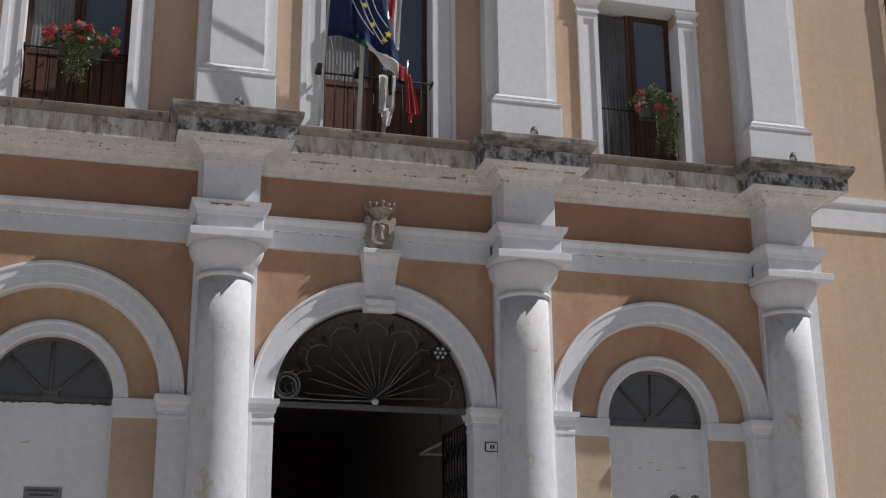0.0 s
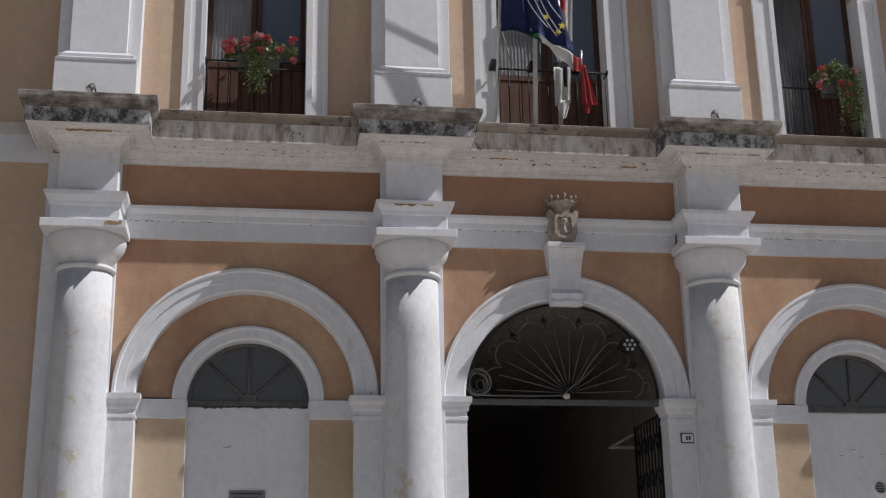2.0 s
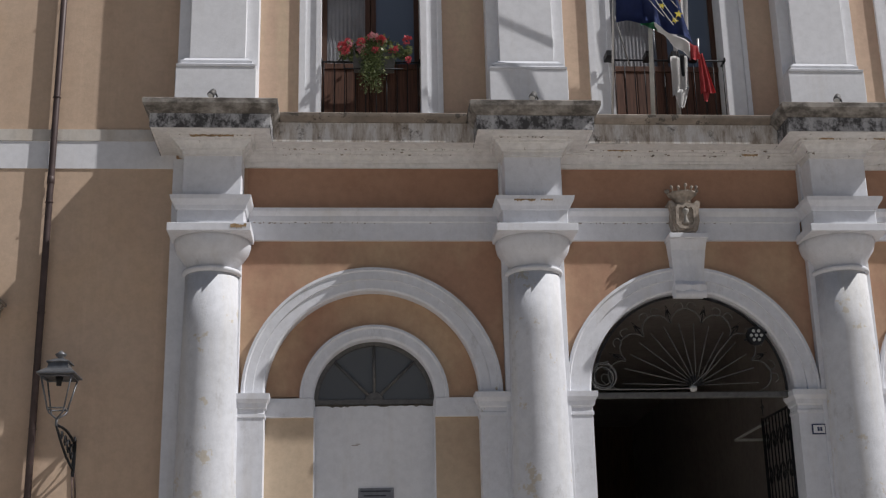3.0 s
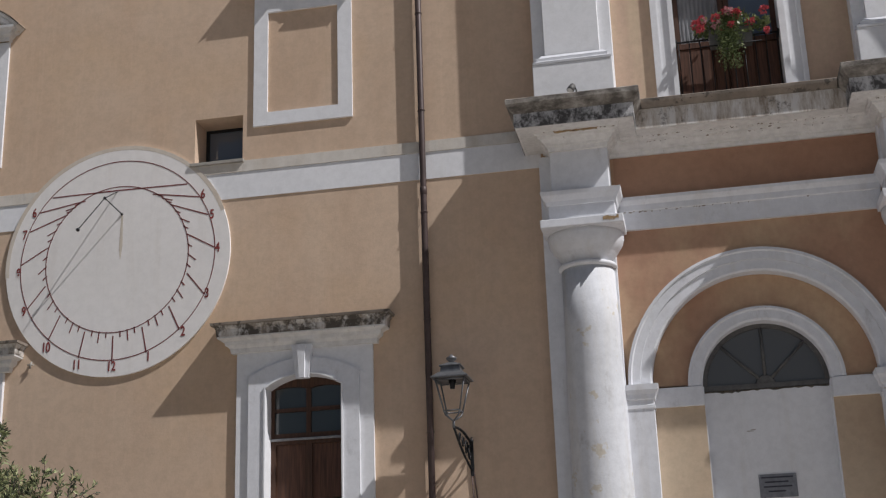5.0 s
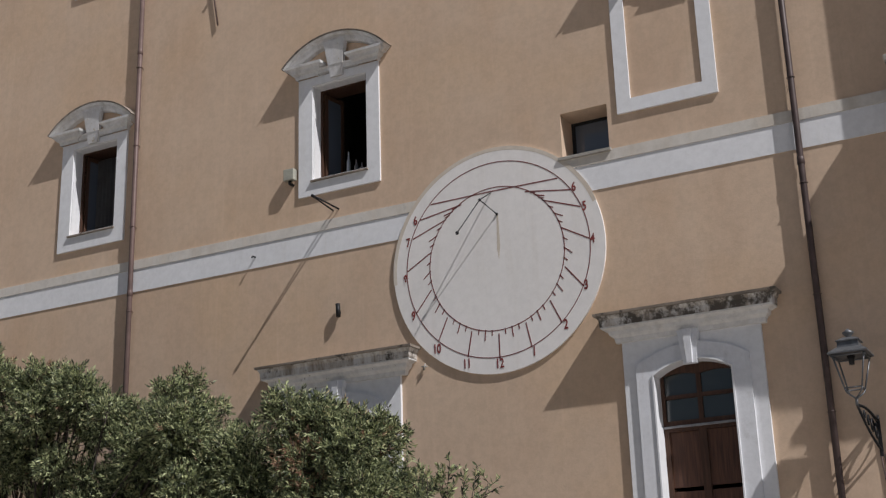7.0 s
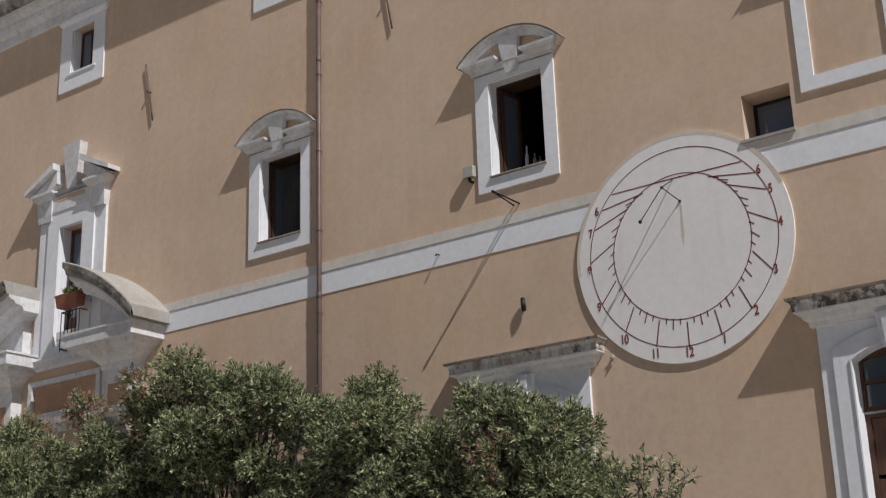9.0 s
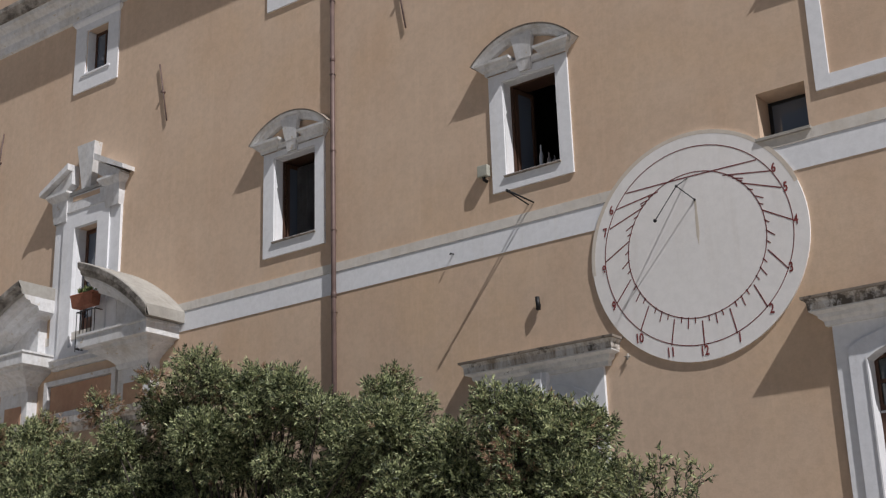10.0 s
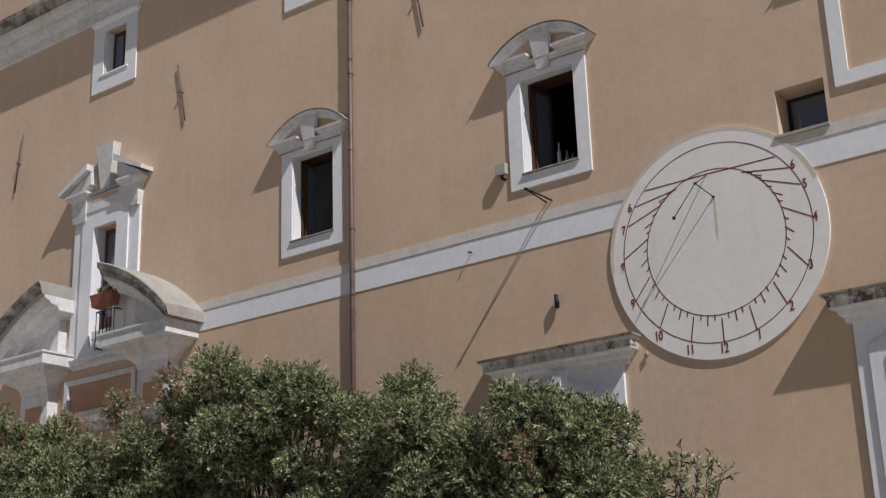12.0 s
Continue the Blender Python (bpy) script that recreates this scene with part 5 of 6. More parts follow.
def low_window(cx, half, over, fascia):
    th = thing("tall_window", "white framed ground-floor window with a blackened flat hood", "window", "ground-floor windows")
    part("surround", bm_plate(rect(cx - half, cx + half, 0.9, 5.52), [flat_arch(cx, 0.52, 1.4, 5.02, 0.16)], -0.05, 0.0), WHITE_CLEAN, th)
    part("architrave", bm_plate(flat_arch(cx, 0.74, 1.25, 5.16, 0.22), [flat_arch(cx, 0.52, 1.4, 5.02, 0.16)], -0.09, -0.049), WHITE, th)
    part("reveal", bm_plate(flat_arch(cx, 0.525, 1.39, 5.022, 0.162), [flat_arch(cx, 0.505, 1.41, 5.005, 0.158)], -0.11, 0.2), WHITE_CLEAN, th)
    bm = bmesh.new()
    for z, h, y in ((5.10, 0.085, -0.14), (5.53, 0.135, -0.17)):
        for p in ((-h, -0.06), (-h, y), (-h * 0.45, y), (-h * 0.4, y - 0.03), (h * 0.4, y - 0.03), (h * 0.45, y), (h, y), (h, -0.06)):
            bm.verts.new((cx + p[0], p[1], z))
    v = list(bm.verts)
    bm.faces.new(v[:8])
    bm.faces.new(v[8:][::-1])
    for i in range(7):
        bm.faces.new((v[i], v[i + 8], v[i + 9], v[i + 1]))
    bmesh.ops.recalc_face_normals(bm, faces=bm.faces)
    part("keystone", bm, WHITE, th)
    path = [(cx - over, 0.0), (cx - over, -0.07), (cx + over, -0.07), (cx + over, 0.0)]
    part("hood_moulding", bm_sweep(path, [(-0.06, 5.50), (0.02, 5.50), (0.03, 5.56), (0.08, 5.60), (0.09, 5.65), (0.165, 5.68), (0.165, 5.70), (-0.06, 5.70)]), SOFFIT, th)
    part("hood_fascia", bm_sweep(path, [(-0.06, 5.702), (0.172, 5.702), (0.178, 5.79), (0.21, 5.84), (-0.06, 5.84)]), fascia, th)
    part("hood_slab", bm_sweep(path, [(-0.06, 5.842), (0.235, 5.842), (0.24, 5.875), (-0.06, 5.89)]), EDGE_STONE, th)
    y = 0.14
    casing = part("casement", bm_plate(flat_arch(cx, 0.51, 1.41, 5.012, 0.158), [rect(cx - 0.46, cx - 0.03, 4.44, 4.72), rect(cx + 0.03, cx + 0.46, 4.44, 4.72), flat_arch(cx - 0.245, 0.215, 4.77, 5.02, 0.03), flat_arch(cx + 0.245, 0.215, 4.77, 5.02, 0.03),
                  rect(cx - 0.44, cx - 0.05, 1.6, 4.30), rect(cx + 0.05, cx + 0.44, 1.6, 4.30)], y, y + 0.06), WOOD_DARK, th)
    part("pane", bm_plate(flat_arch(cx, 0.50, 4.42, 5.0, 0.15), [], y + 0.03, y + 0.04), GLASS_DIM, casing)
    part("transom_bar", bm_box(cx - 0.51, cx + 0.51, y - 0.03, y + 0.02, 4.345, 4.375, 0.004), IRON_GREY, casing)
    for a, b in ((cx - 0.45, cx - 0.04), (cx + 0.04, cx + 0.45)):
        for z0, z1 in ((1.6, 3.55), (3.6, 4.30)):
            part("panel", bm_box(a, b, y + 0.03, y + 0.05, z0, z1, 0.006), WOOD_RED, casing)


low_window(LOW[0], 0.915, 0.965, SOOTY)
low_window(LOW[1], 1.02, 1.10, STREAKED)


def build_sundial():
    cx, cz, k = -8.415, 6.982, 0.984
    th = thing("sundial", "large round pale plaster sundial with red hour lines and numerals", "sundial")
    n = 96
    disc = part("disc", bm_plate([(cx + 1.64 * math.cos(2 * math.pi * i / n), cz + 1.65 * math.sin(2 * math.pi * i / n)) for i in range(n)], [], -0.032, 0.0), DIAL, th)
    part("edge_band", bm_arc(cx, cz, [(1.595, -0.0335), (1.595, -0.0315), (1.652, -0.03), (1.652, -0.0335)], radians(20), radians(185), 60), DIAL_RIM, disc, "weathered beige edge of the disc")
    y = -0.035

    def line(x0, z0, x1, z1, w, parent, name="hour_line", material=DARK_RED):
        x0, x1 = (cx + (x - cx) * k for x in (x0, x1))
        z0, z1 = (cz + (z - cz) * k for z in (z0, z1))
        d = Vector((x1 - x0, z1 - z0)).normalized() * w / 2
        part(name, bm_plate([(x0 - d.y, z0 + d.x), (x1 - d.y, z1 + d.x), (x1 + d.y, z1 - d.x), (x0 + d.y, z0 - d.x)], [], y, -0.0315), material, parent)
    for name, r in (("outer_circle", 1.424), ("inner_circle", 1.046)):
        part(name, bm_arc(cx, cz, [(r - 0.006, y), (r + 0.006, y), (r + 0.006, -0.0315), (r - 0.006, -0.0315)], 0, 2 * math.pi, 96), DARK_RED, disc)
    # each hour line's outer and inner end, about the disc's centre line; the morning mirrors the afternoon
    half = [(1.02, 1.00, 0.0, 1.01), (1.20, 0.79, 0.51, 0.90), (1.335, 0.515, 0.77, 0.72), (1.44, 0.03, 1.035, 0.26), (1.31, -0.63, 1.05, -0.31), (0.96, -1.095, 0.80, -0.755), (0.495, -1.38, 0.42, -1.015)]
    for s in (-1, 1):
        for x0, z0, x1, z1 in half:
            line(cx + s * x0, cz + z0, cx + s * x1, cz + z1, 0.017, disc)
    line(cx, cz - 1.47, cx, cz - 1.11, 0.017, disc)
    hours = half[1:] + [(0.0, -1.47, 0.0, -1.11)]
    for s in (-1, 1):
        for (ax, az, bx, bz), (ex, ez, gx, gz) in zip(hours, hours[1:]):
            for m in (1, 2, 3):
                q = m / 4
                ox, oz, ix, iz = ax + (ex - ax) * q, az + (ez - az) * q, bx + (gx - bx) * q, bz + (gz - bz) * q
                f = 1.05 / math.hypot(ix, iz) if q else 1
                ix, iz = ix * f, iz * f
                d = Vector((ox - ix, oz - iz)).normalized() * (0.16 if m == 2 else 0.085)
                line(cx + s * ix, cz + iz, cx + s * (ix + d.x), cz + iz + d.y, 0.016, disc, "quarter_tick")
    numerals = (("6", -7.19, 7.82), ("5", -7.05, 7.51), ("4", -6.96, 7.02), ("3", -7.10, 6.38), ("2", -7.43, 5.87), ("1", -7.92, 5.56), ("12", -8.45, 5.46),
                ("11", -8.96, 5.52), ("10", -9.43, 5.80), ("9", -9.80, 6.34), ("8", -9.92, 6.91), ("7", -9.86, 7.47), ("6", -9.73, 7.79))
    for txt, x, z in numerals:
        cu = bpy.data.curves.new("numeral", "FONT")
        cu.body, cu.size, cu.align_x, cu.align_y, cu.extrude, cu.offset = txt, 0.185, "CENTER", "CENTER", 0.001, 0.0045
        tmp = new("numeral", cu)
        me = bpy.data.meshes.new_from_object(tmp.evaluated_get(bpy.context.evaluated_depsgraph_get()))
        bpy.data.objects.remove(tmp)
        me.transform(pose(cx + (x + 8.445) * k, y - 0.001, cz + (z - 7.0) * k, 90, 0, 0) @ Matrix.Diagonal((0.7, 1, 1, 1)))
        me.materials.append(NUM_RED)
        ob = new("numeral", me)
        ob.parent = disc
    joint, nodus = (-8.434, -0.43, 7.726), (-8.60, -0.83, 7.16)
    for p in ((-8.361, -0.03, 7.616), (-8.448, -0.03, 7.957), nodus):
        part("gnomon_rod", bm_tube([p, joint], 0.0075, 6), IRON, th, "thin iron gnomon rod")
    for p, r in ((joint, 0.022), (nodus, 0.026), ((-8.361, -0.04, 7.616), 0.02)):
        part("gnomon_knob", bm_lathe([(0.3 * r, -r), (0.8 * r, -0.6 * r), (r, 0), (0.8 * r, 0.6 * r), (0.3 * r, r)], 10, at=p), IRON, th)
    part("rust_stain", bm_plate([(-8.372, 7.60), (-8.345, 7.60), (-8.335, 7.15), (-8.36, 6.95), (-8.385, 7.1)], [], -0.0335, -0.0315), DIAL_RIM, disc)


build_sundial()


def drainpipe(x, z0, z1, material, label):
    th = thing("drainpipe", label, "drainpipe", "drainpipes")
    part("pipe", bm_tube([(x, -0.08, z0), (x, -0.08, (z0 + z1) / 2), (x, -0.08, z1)], 0.043, 14), material, th)
    z = z0 + 1.4
    k = 0
    while z < z1:
        part("bracket", bm_tube([(x - 0.012, 0.0, z), (x - 0.05, -0.08, z), (x - 0.028, -0.127, z), (x + 0.028, -0.127, z), (x + 0.05, -0.08, z), (x + 0.012, 0.0, z)], 0.006, 6), material, th)
        if k % 3 == 1:
            part("joint", bm_lathe([(0.044, -0.05), (0.049, -0.045), (0.049, 0.045), (0.044, 0.05)], 14, at=(x, -0.08, z + 0.3)), material, th)
        z += 1.45
        k += 1


drainpipe(-15.01, 0, 15.1, PIPE_METAL, "brown painted metal drainpipe on the ochre wall")
drainpipe(-4.08, 0, 15.1, PIPE_DARK, "dark brown metal drainpipe beside the lantern")
drainpipe(12.36, 0, 15.1, PIPE_METAL, "brown metal drainpipe near the portal")


def build_lantern():
    x, y = -3.70, -0.52
    th = thing("wall_lantern", "pewter-coloured square street lantern on a scrolled iron bracket", "wall lantern")
    def square(r, z):
        return [(x + sx * r, y + sy * r, z) for sx, sy in ((-1, -1), (1, -1), (1, 1), (-1, 1))]
    def tier(rows):
        bm = bmesh.new()
        rings = [[bm.verts.new(p) for p in square(r, z)] for r, z in rows]
        for a, b in zip(rings, rings[1:]):
            for i in range(4):
                bm.faces.new((a[i], a[(i + 1) % 4], b[(i + 1) % 4], b[i]))
        bm.faces.new(rings[0][::-1])
        bm.faces.new(rings[-1])
        bmesh.ops.recalc_face_normals(bm, faces=bm.faces)
        return bm
    part("roof", tier([(0.20, 4.845), (0.225, 4.85), (0.225, 4.865), (0.15, 4.92), (0.135, 4.93)]), LANTERN_METAL, th)
    part("chimney", tier([(0.125, 4.93), (0.115, 5.0), (0.135, 5.005), (0.135, 5.015), (0.05, 5.06)]), LANTERN_METAL, th)
    part("finial", bm_lathe([(0.04, 5.055), (0.03, 5.075), (0.06, 5.10), (0.07, 5.12), (0.03, 5.145), (0.012, 5.165)], 14, at=(x, y, 0)), LANTERN_METAL, th)
    for a, b in zip(square(0.18, 4.845), square(0.095, 4.45)):
        part("corner_bar", bm_tube([a, b], 0.011, 6), LANTERN_METAL, th)
    for r, z in ((0.178, 4.83), (0.097, 4.46)):
        q = square(r, z)
        part("cage_rim", bm_tube(q + q[:1], 0.010, 6), LANTERN_METAL, th)
    for a in square(0.1, 4.46):
        part("cup_arm", bm_tube([a, ((a[0] + x) / 2 + 0.3 * (a[0] - x), (a[1] + y) / 2 + 0.3 * (a[1] - y), 4.41), (x, y, 4.34)], 0.011, 6), LANTERN_METAL, th)
    part("stem", bm_tube([(x, y, 4.36), (x, y, 4.26)], 0.018, 8), LANTERN_METAL, th)
    part("bulb_holder", bm_lathe([(0.03, 4.74), (0.035, 4.80), (0.05, 4.845)], 12, at=(x, y, 0)), IRON, th)
    wx, wz = -3.58, 3.78

    def arm(q, foot, bow):
        return (x + (wx - x) * q, y * (1 - q), 4.27 + (foot - 4.27) * q + bow * math.sin(math.pi * q))
    part("arm", bm_tube([arm(q / 12, 4.13, 0.05) for q in range(13)], 0.017, 8), IRON, th)
    part("lower_arm", bm_tube([arm(q / 12, wz + 0.02, -0.05) for q in range(13)], 0.015, 8), IRON, th)
    for c, r in ((0.32, 0.05), (0.5, 0.07), (0.68, 0.095), (0.86, 0.11)):
        o = Vector(arm(c, 3.96, 0))
        part("scroll", bm_tube([(o.x, o.y + r * math.cos(w) * (1 - w / 10), o.z + 1.15 * r * math.sin(w) * (1 - w / 10)) for w in (0.45 * k for k in range(16))], 0.011, 6), IRON, th)
    part("leaf_tip", bm_tube([arm(1.0, 4.13, 0), (wx + 0.02, -0.10, 4.19), (wx + 0.03, -0.17, 4.13)], 0.014, 6), IRON, th)
    part("wall_plate", bm_box(wx - 0.022, wx + 0.022, -0.02, 0.0, wz - 0.05, 4.18, 0.006), IRON, th)
    cable = thing("wall_cable", "thin brown cable running down the wall below the lantern", "cable")
    part("wire", bm_tube([(wx + 0.02, -0.012, wz), (wx + 0.12, -0.012, 2.6), (wx + 0.2, -0.012, 0.1)], 0.008, 6), PIPE_METAL, cable)
    part("wire", bm_tube([(wx - 0.01, -0.012, wz), (wx + 0.05, -0.012, 2.6), (wx + 0.13, -0.012, 0.1)], 0.008, 6), PIPE_METAL, cable)


build_lantern()


def build_wall_hardware():
    for a, b in (((-19.66, 13.22), (-19.40, 11.93)), ((-24.80, 13.12), (-24.98, 11.78)), ((-13.60, 13.25), (-13.38, 11.95))):
        th = thing("wall_anchor", "slim iron tie-rod anchor bar standing off the wall", "wall anchor", "tie-rod anchors")
        part("bar", bm_tube([(a[0], -0.035, a[1]), (b[0], -0.035, b[1])], 0.016, 6), PIPE_METAL, th)
        mx, mz = (a[0] + b[0]) / 2, (a[1] + b[1]) / 2
        part("eye", bm_tube([(mx, 0.0, mz), (mx, -0.08, mz)], 0.03, 8), PIPE_METAL, th)
    th = thing("flag_bracket", "thin iron arm reaching out from the wall below the window", "bracket")
    part("arm", bm_tube([(-11.12, 0.0, 8.21), (-11.08, -0.62, 8.25)], 0.013, 8), IRON, th)
    part("stay", bm_tube([(-11.02, 0.0, 8.22), (-11.07, -0.60, 8.255)], 0.013, 8), IRON, th)
    part("socket", bm_tube([(-11.078, -0.585, 8.25), (-11.078, -0.645, 8.253)], 0.024, 8), IRON, th)
    th = thing("wall_sensor", "small grey plastic box fixed beside the window frame", "sensor box")
    part("case", bm_box(-11.96, -11.77, -0.13, -0.03, 8.82, 9.01, 0.012), BOX_BEIGE, th)
    part("mount", bm_tube([(-11.86, 0.0, 8.77), (-11.86, -0.09, 8.77), (-11.87, -0.08, 8.83)], 0.026, 8), IRON, th)
    th = thing("wall_spike", "short dark iron stub sticking out of the wall", "iron stub")
    part("stub", bm_tube([(-11.03, 0.0, 6.58), (-11.0, -0.07, 6.6)], 0.035, 8), IRON, th)
    part("cap", bm_tube([(-11.0, -0.065, 6.51), (-11.01, -0.065, 6.71)], 0.034, 8), IRON, th)
    th = thing("wall_hook", "small iron hook in the white string course", "hook")
    part("shank", bm_tube([(-12.555, -0.01, 7.715), (-12.555, -0.09, 7.71), (-12.56, -0.10, 7.685)], 0.013, 6), IRON, th)
    th = thing("hose_fitting", "old pale fitting on the wall at the hood's corner", "fitting")
    part("body", bm_tube([(-9.60, 0.0, 5.62), (-9.59, -0.03, 5.60), (-9.60, -0.04, 5.53)], 0.015, 8), SLAB_STONE, th)
    part("spigot", bm_tube([(-9.64, -0.035, 5.585), (-9.55, -0.035, 5.575)], 0.01, 6), SLAB_STONE, th)


build_wall_hardware()


# ---------------------------------------------------------------- the second doorway, with its broken pediment
def build_far_doorway():
    cx = -21.78
    th = thing("broken_pediment_doorway", "white baroque door surround with a broken curved pediment", "doorway")
    R, zc, mid = 4.7, 4.58, -21.65

    def curved(profile, s):
        """One half of the curved pediment, cut upright at both ends and level at its foot."""
        c = mid - s * 0.41
        lo, hi = (radians(38), radians(78)) if s > 0 else (radians(102), radians(142))
        bm = bm_arc(c, zc, profile, lo, hi, 34)
        for co, no in (((c + s * 1.33, 0, 0), (-s, 0, 0)), ((c + s * 3.33, 0, 0), (s, 0, 0)), ((0, 0, 7.69), (0, 0, -1))):
            bmesh.ops.bisect_plane(bm, geom=bm.verts[:] + bm.edges[:] + bm.faces[:], plane_co=co, plane_no=no, clear_outer=True)
            bmesh.ops.holes_fill(bm, edges=[e for e in bm.edges if e.is_boundary], sides=0)
        bmesh.ops.recalc_face_normals(bm, faces=bm.faces)
        return bm
    for s in (-1, 1):
        half = part("pediment_half", curved([(R - 0.50, 0.0), (R - 0.50, -0.42), (R - 0.42, -0.46), (R - 0.40, -0.62), (R - 0.34, -0.66), (R - 0.33, -0.74), (R - 0.29, -0.78), (R - 0.25, -0.78), (R - 0.25, 0.0)], s), WEATHERED_WHITE, th)
        part("pediment_slab", curved([(R - 0.249, 0.0), (R - 0.249, -0.84), (R - 0.16, -0.88), (R - 0.12, -0.94), (R - 0.02, -0.95), (R, -0.93), (R, 0.0)], s), SLAB_STONE, half, "weathered stone slab of the pediment")
        part("slab_edge", curved([(R - 0.235, -0.85), (R - 0.235, -0.862), (R - 0.16, -0.892), (R - 0.118, -0.95), (R - 0.03, -0.958), (R - 0.03, -0.94), (R - 0.15, -0.87)], s), BLACKENED, half, "rain-streaked front edge of the slab")
        part("tympanum", bm_plate([(mid + s * 1.2, 7.66), (mid + s * 2.55, 7.66), (mid + s * 2.2, 8.1), (mid + s * 1.75, 8.45), (mid + s * 1.2, 8.6)], [], -0.20, 0.0), WEATHERED_WHITE, th)
        x0, x1 = sorted((mid + s * 1.40, mid + s * 2.23))
        part("cornice_half", bm_sweep([(x0, 0.0), (x0, -0.25), (x1, -0.25), (x1, 0.0)], [(-0.15, 7.0), (0.02, 7.0), (0.04, 7.10), (0.10, 7.16), (0.26, 7.27), (0.40, 7.34), (0.42, 7.40), (0.54, 7.42), (0.545, 7.62), (0.57, 7.64), (0.57, 7.68), (-0.15, 7.685)]), WEATHERED_WHITE, th)
        ped = sorted((mid + s * 1.37, mid + s * 2.27))
        part("frieze_pier", bm_box(ped[0], ped[1], -0.24, 0.0, 6.2, 7.02, 0.01), WEATHERED_WHITE, th)
        part("pier_panel", bm_box(ped[0] + 0.18, ped[1] - 0.18, -0.252, -0.235, 6.25, 6.72, 0.008), OCHRE_PORTAL, th)
        part("engaged_column", bm_lathe([(0.42, 0.0), (0.42, 0.3), (0.36, 0.4), (0.35, 3.0), (0.31, 5.6), (0.38, 5.65), (0.42, 5.8), (0.42, 5.9)], 28, at=((ped[0] + ped[1]) / 2, -0.26, 0)), SLAB_STONE, th)
    part("middle_cornice", bm_sweep([(mid - 0.86, -0.06), (mid + 0.86, -0.06)], [(-0.05, 7.34), (0.02, 7.34), (0.05, 7.38), (0.10, 7.40), (0.10, 7.50), (0.12, 7.53), (-0.05, 7.545)]), WEATHERED_WHITE, th)
    part("frieze_panel_frame", bm_plate(rect(-22.70, -20.52, 6.36, 7.14), [rect(-22.58, -20.64, 6.47, 7.04)], -0.10, 0.0), WEATHERED_WHITE, th)
    part("frieze_panel", bm_plate(rect(-22.57, -20.65, 6.48, 7.03), [], -0.03, -0.001), OCHRE_PORTAL, th)
    part("ledge", bm_sweep([(cx - 3.1, 0.0), (cx - 3.1, -0.5), (cx + 3.1, -0.5), (cx + 3.1, 0.0)], [(-0.05, 5.92), (0.05, 5.92), (0.08, 6.0), (0.2, 6.05), (0.22, 6.17), (-0.05, 6.2)]), STREAKED, th)

    # the window above
    wx = -21.66
    win = thing("pedimented_window", "white framed window under a broken triangular pediment", "window")
    part("surround", bm_plate(rect(wx - 0.72, wx + 0.72, 7.55, 10.62), [rect(wx - 0.36, wx + 0.36, 7.75, 10.27)], -0.10, 0.0), WHITE_CLEAN, win)
    part("outer_strip", bm_plate(rect(wx - 1.02, wx + 1.02, 7.55, 10.50), [rect(wx - 0.721, wx + 0.721, 7.56, 10.49)], -0.06, 0.0), WHITE_CLEAN, win)
    for x in (wx - 0.36, wx + 0.348):
        part("reveal", bm_box(x, x + 0.012, 0.0, 0.3, 7.75, 10.27), WHITE_CLEAN, win)
    part("frieze", bm_box(wx - 0.7, wx + 0.7, -0.12, 0.0, 10.621, 10.970, 0.006), WEATHERED_WHITE, win)
    part("frieze_inset", bm_box(wx - 0.42, wx + 0.42, -0.125, -0.119, 10.830, 10.930), OCHRE_WING, win)
    for s in (-1, 1):
        x0, x1 = sorted((wx + s * 0.62, wx + s * 1.02))
        part("bracket_cornice", bm_sweep([(x0, 0.0), (x0, -0.12), (x1, -0.12), (x1, 0.0)], [(0, 10.460), (0.02, 10.600), (0.04, 10.910), (0.10, 10.970), (0.14, 11.030), (0.14, 11.080), (0, 11.090)]), WEATHERED_WHITE, win)
        part("base_moulding", bm_sweep([(wx - 0.62, -0.12), (wx + 0.62, -0.12)], [(-0.1, 10.970), (0.02, 10.970), (0.05, 11.030), (-0.1, 11.040)]), WEATHERED_WHITE, win)
        out, inn = wx + s * 1.32, wx + s * 0.42
        bm = bm_plate([(out, 11.100), (out, 11.190), (inn, 11.640), (inn, 11.500)], [], -0.31, 0.0)
        bm_plate([(out - s * 0.12, 11.100), (inn, 11.495), (inn, 11.220), (wx + s * 0.62, 11.100)], [], -0.19, 0.0, bm)
        part("pediment_half", bm, WEATHERED_WHITE, win)
    bm = bmesh.new()
    for z, half, y in ((11.040, 0.14, -0.14), (12.000, 0.28, -0.20)):
        for p in ((-half, 0.0), (-half, y), (half, y), (half, 0.0)):
            bm.verts.new((wx + p[0], p[1], z))
    v = list(bm.verts)
    for q in ((0, 1, 2, 3), (4, 7, 6, 5), (0, 4, 5, 1), (1, 5, 6, 2), (2, 6, 7, 3)):
        bm.faces.new([v[i] for i in q])
    bmesh.ops.recalc_face_normals(bm, faces=bm.faces)
    part("keystone", bm, WEATHERED_WHITE, win)
    part("casement", bm_plate(rect(wx - 0.35, wx + 0.35, 7.75, 10.26), [rect(wx - 0.28, wx - 0.03, 8.4, 10.18), rect(wx + 0.03, wx + 0.28, 8.4, 10.18)], 0.2, 0.26), WOOD_RED, win)
    for a, b in ((wx - 0.29, wx - 0.02), (wx + 0.02, wx + 0.29)):
        part("pane", bm_box(a, b, 0.225, 0.232, 8.39, 10.19), GLASS, win)
    rail = thing("small_balcony_rail", "little black iron balcony rail in front of the window", "railing")
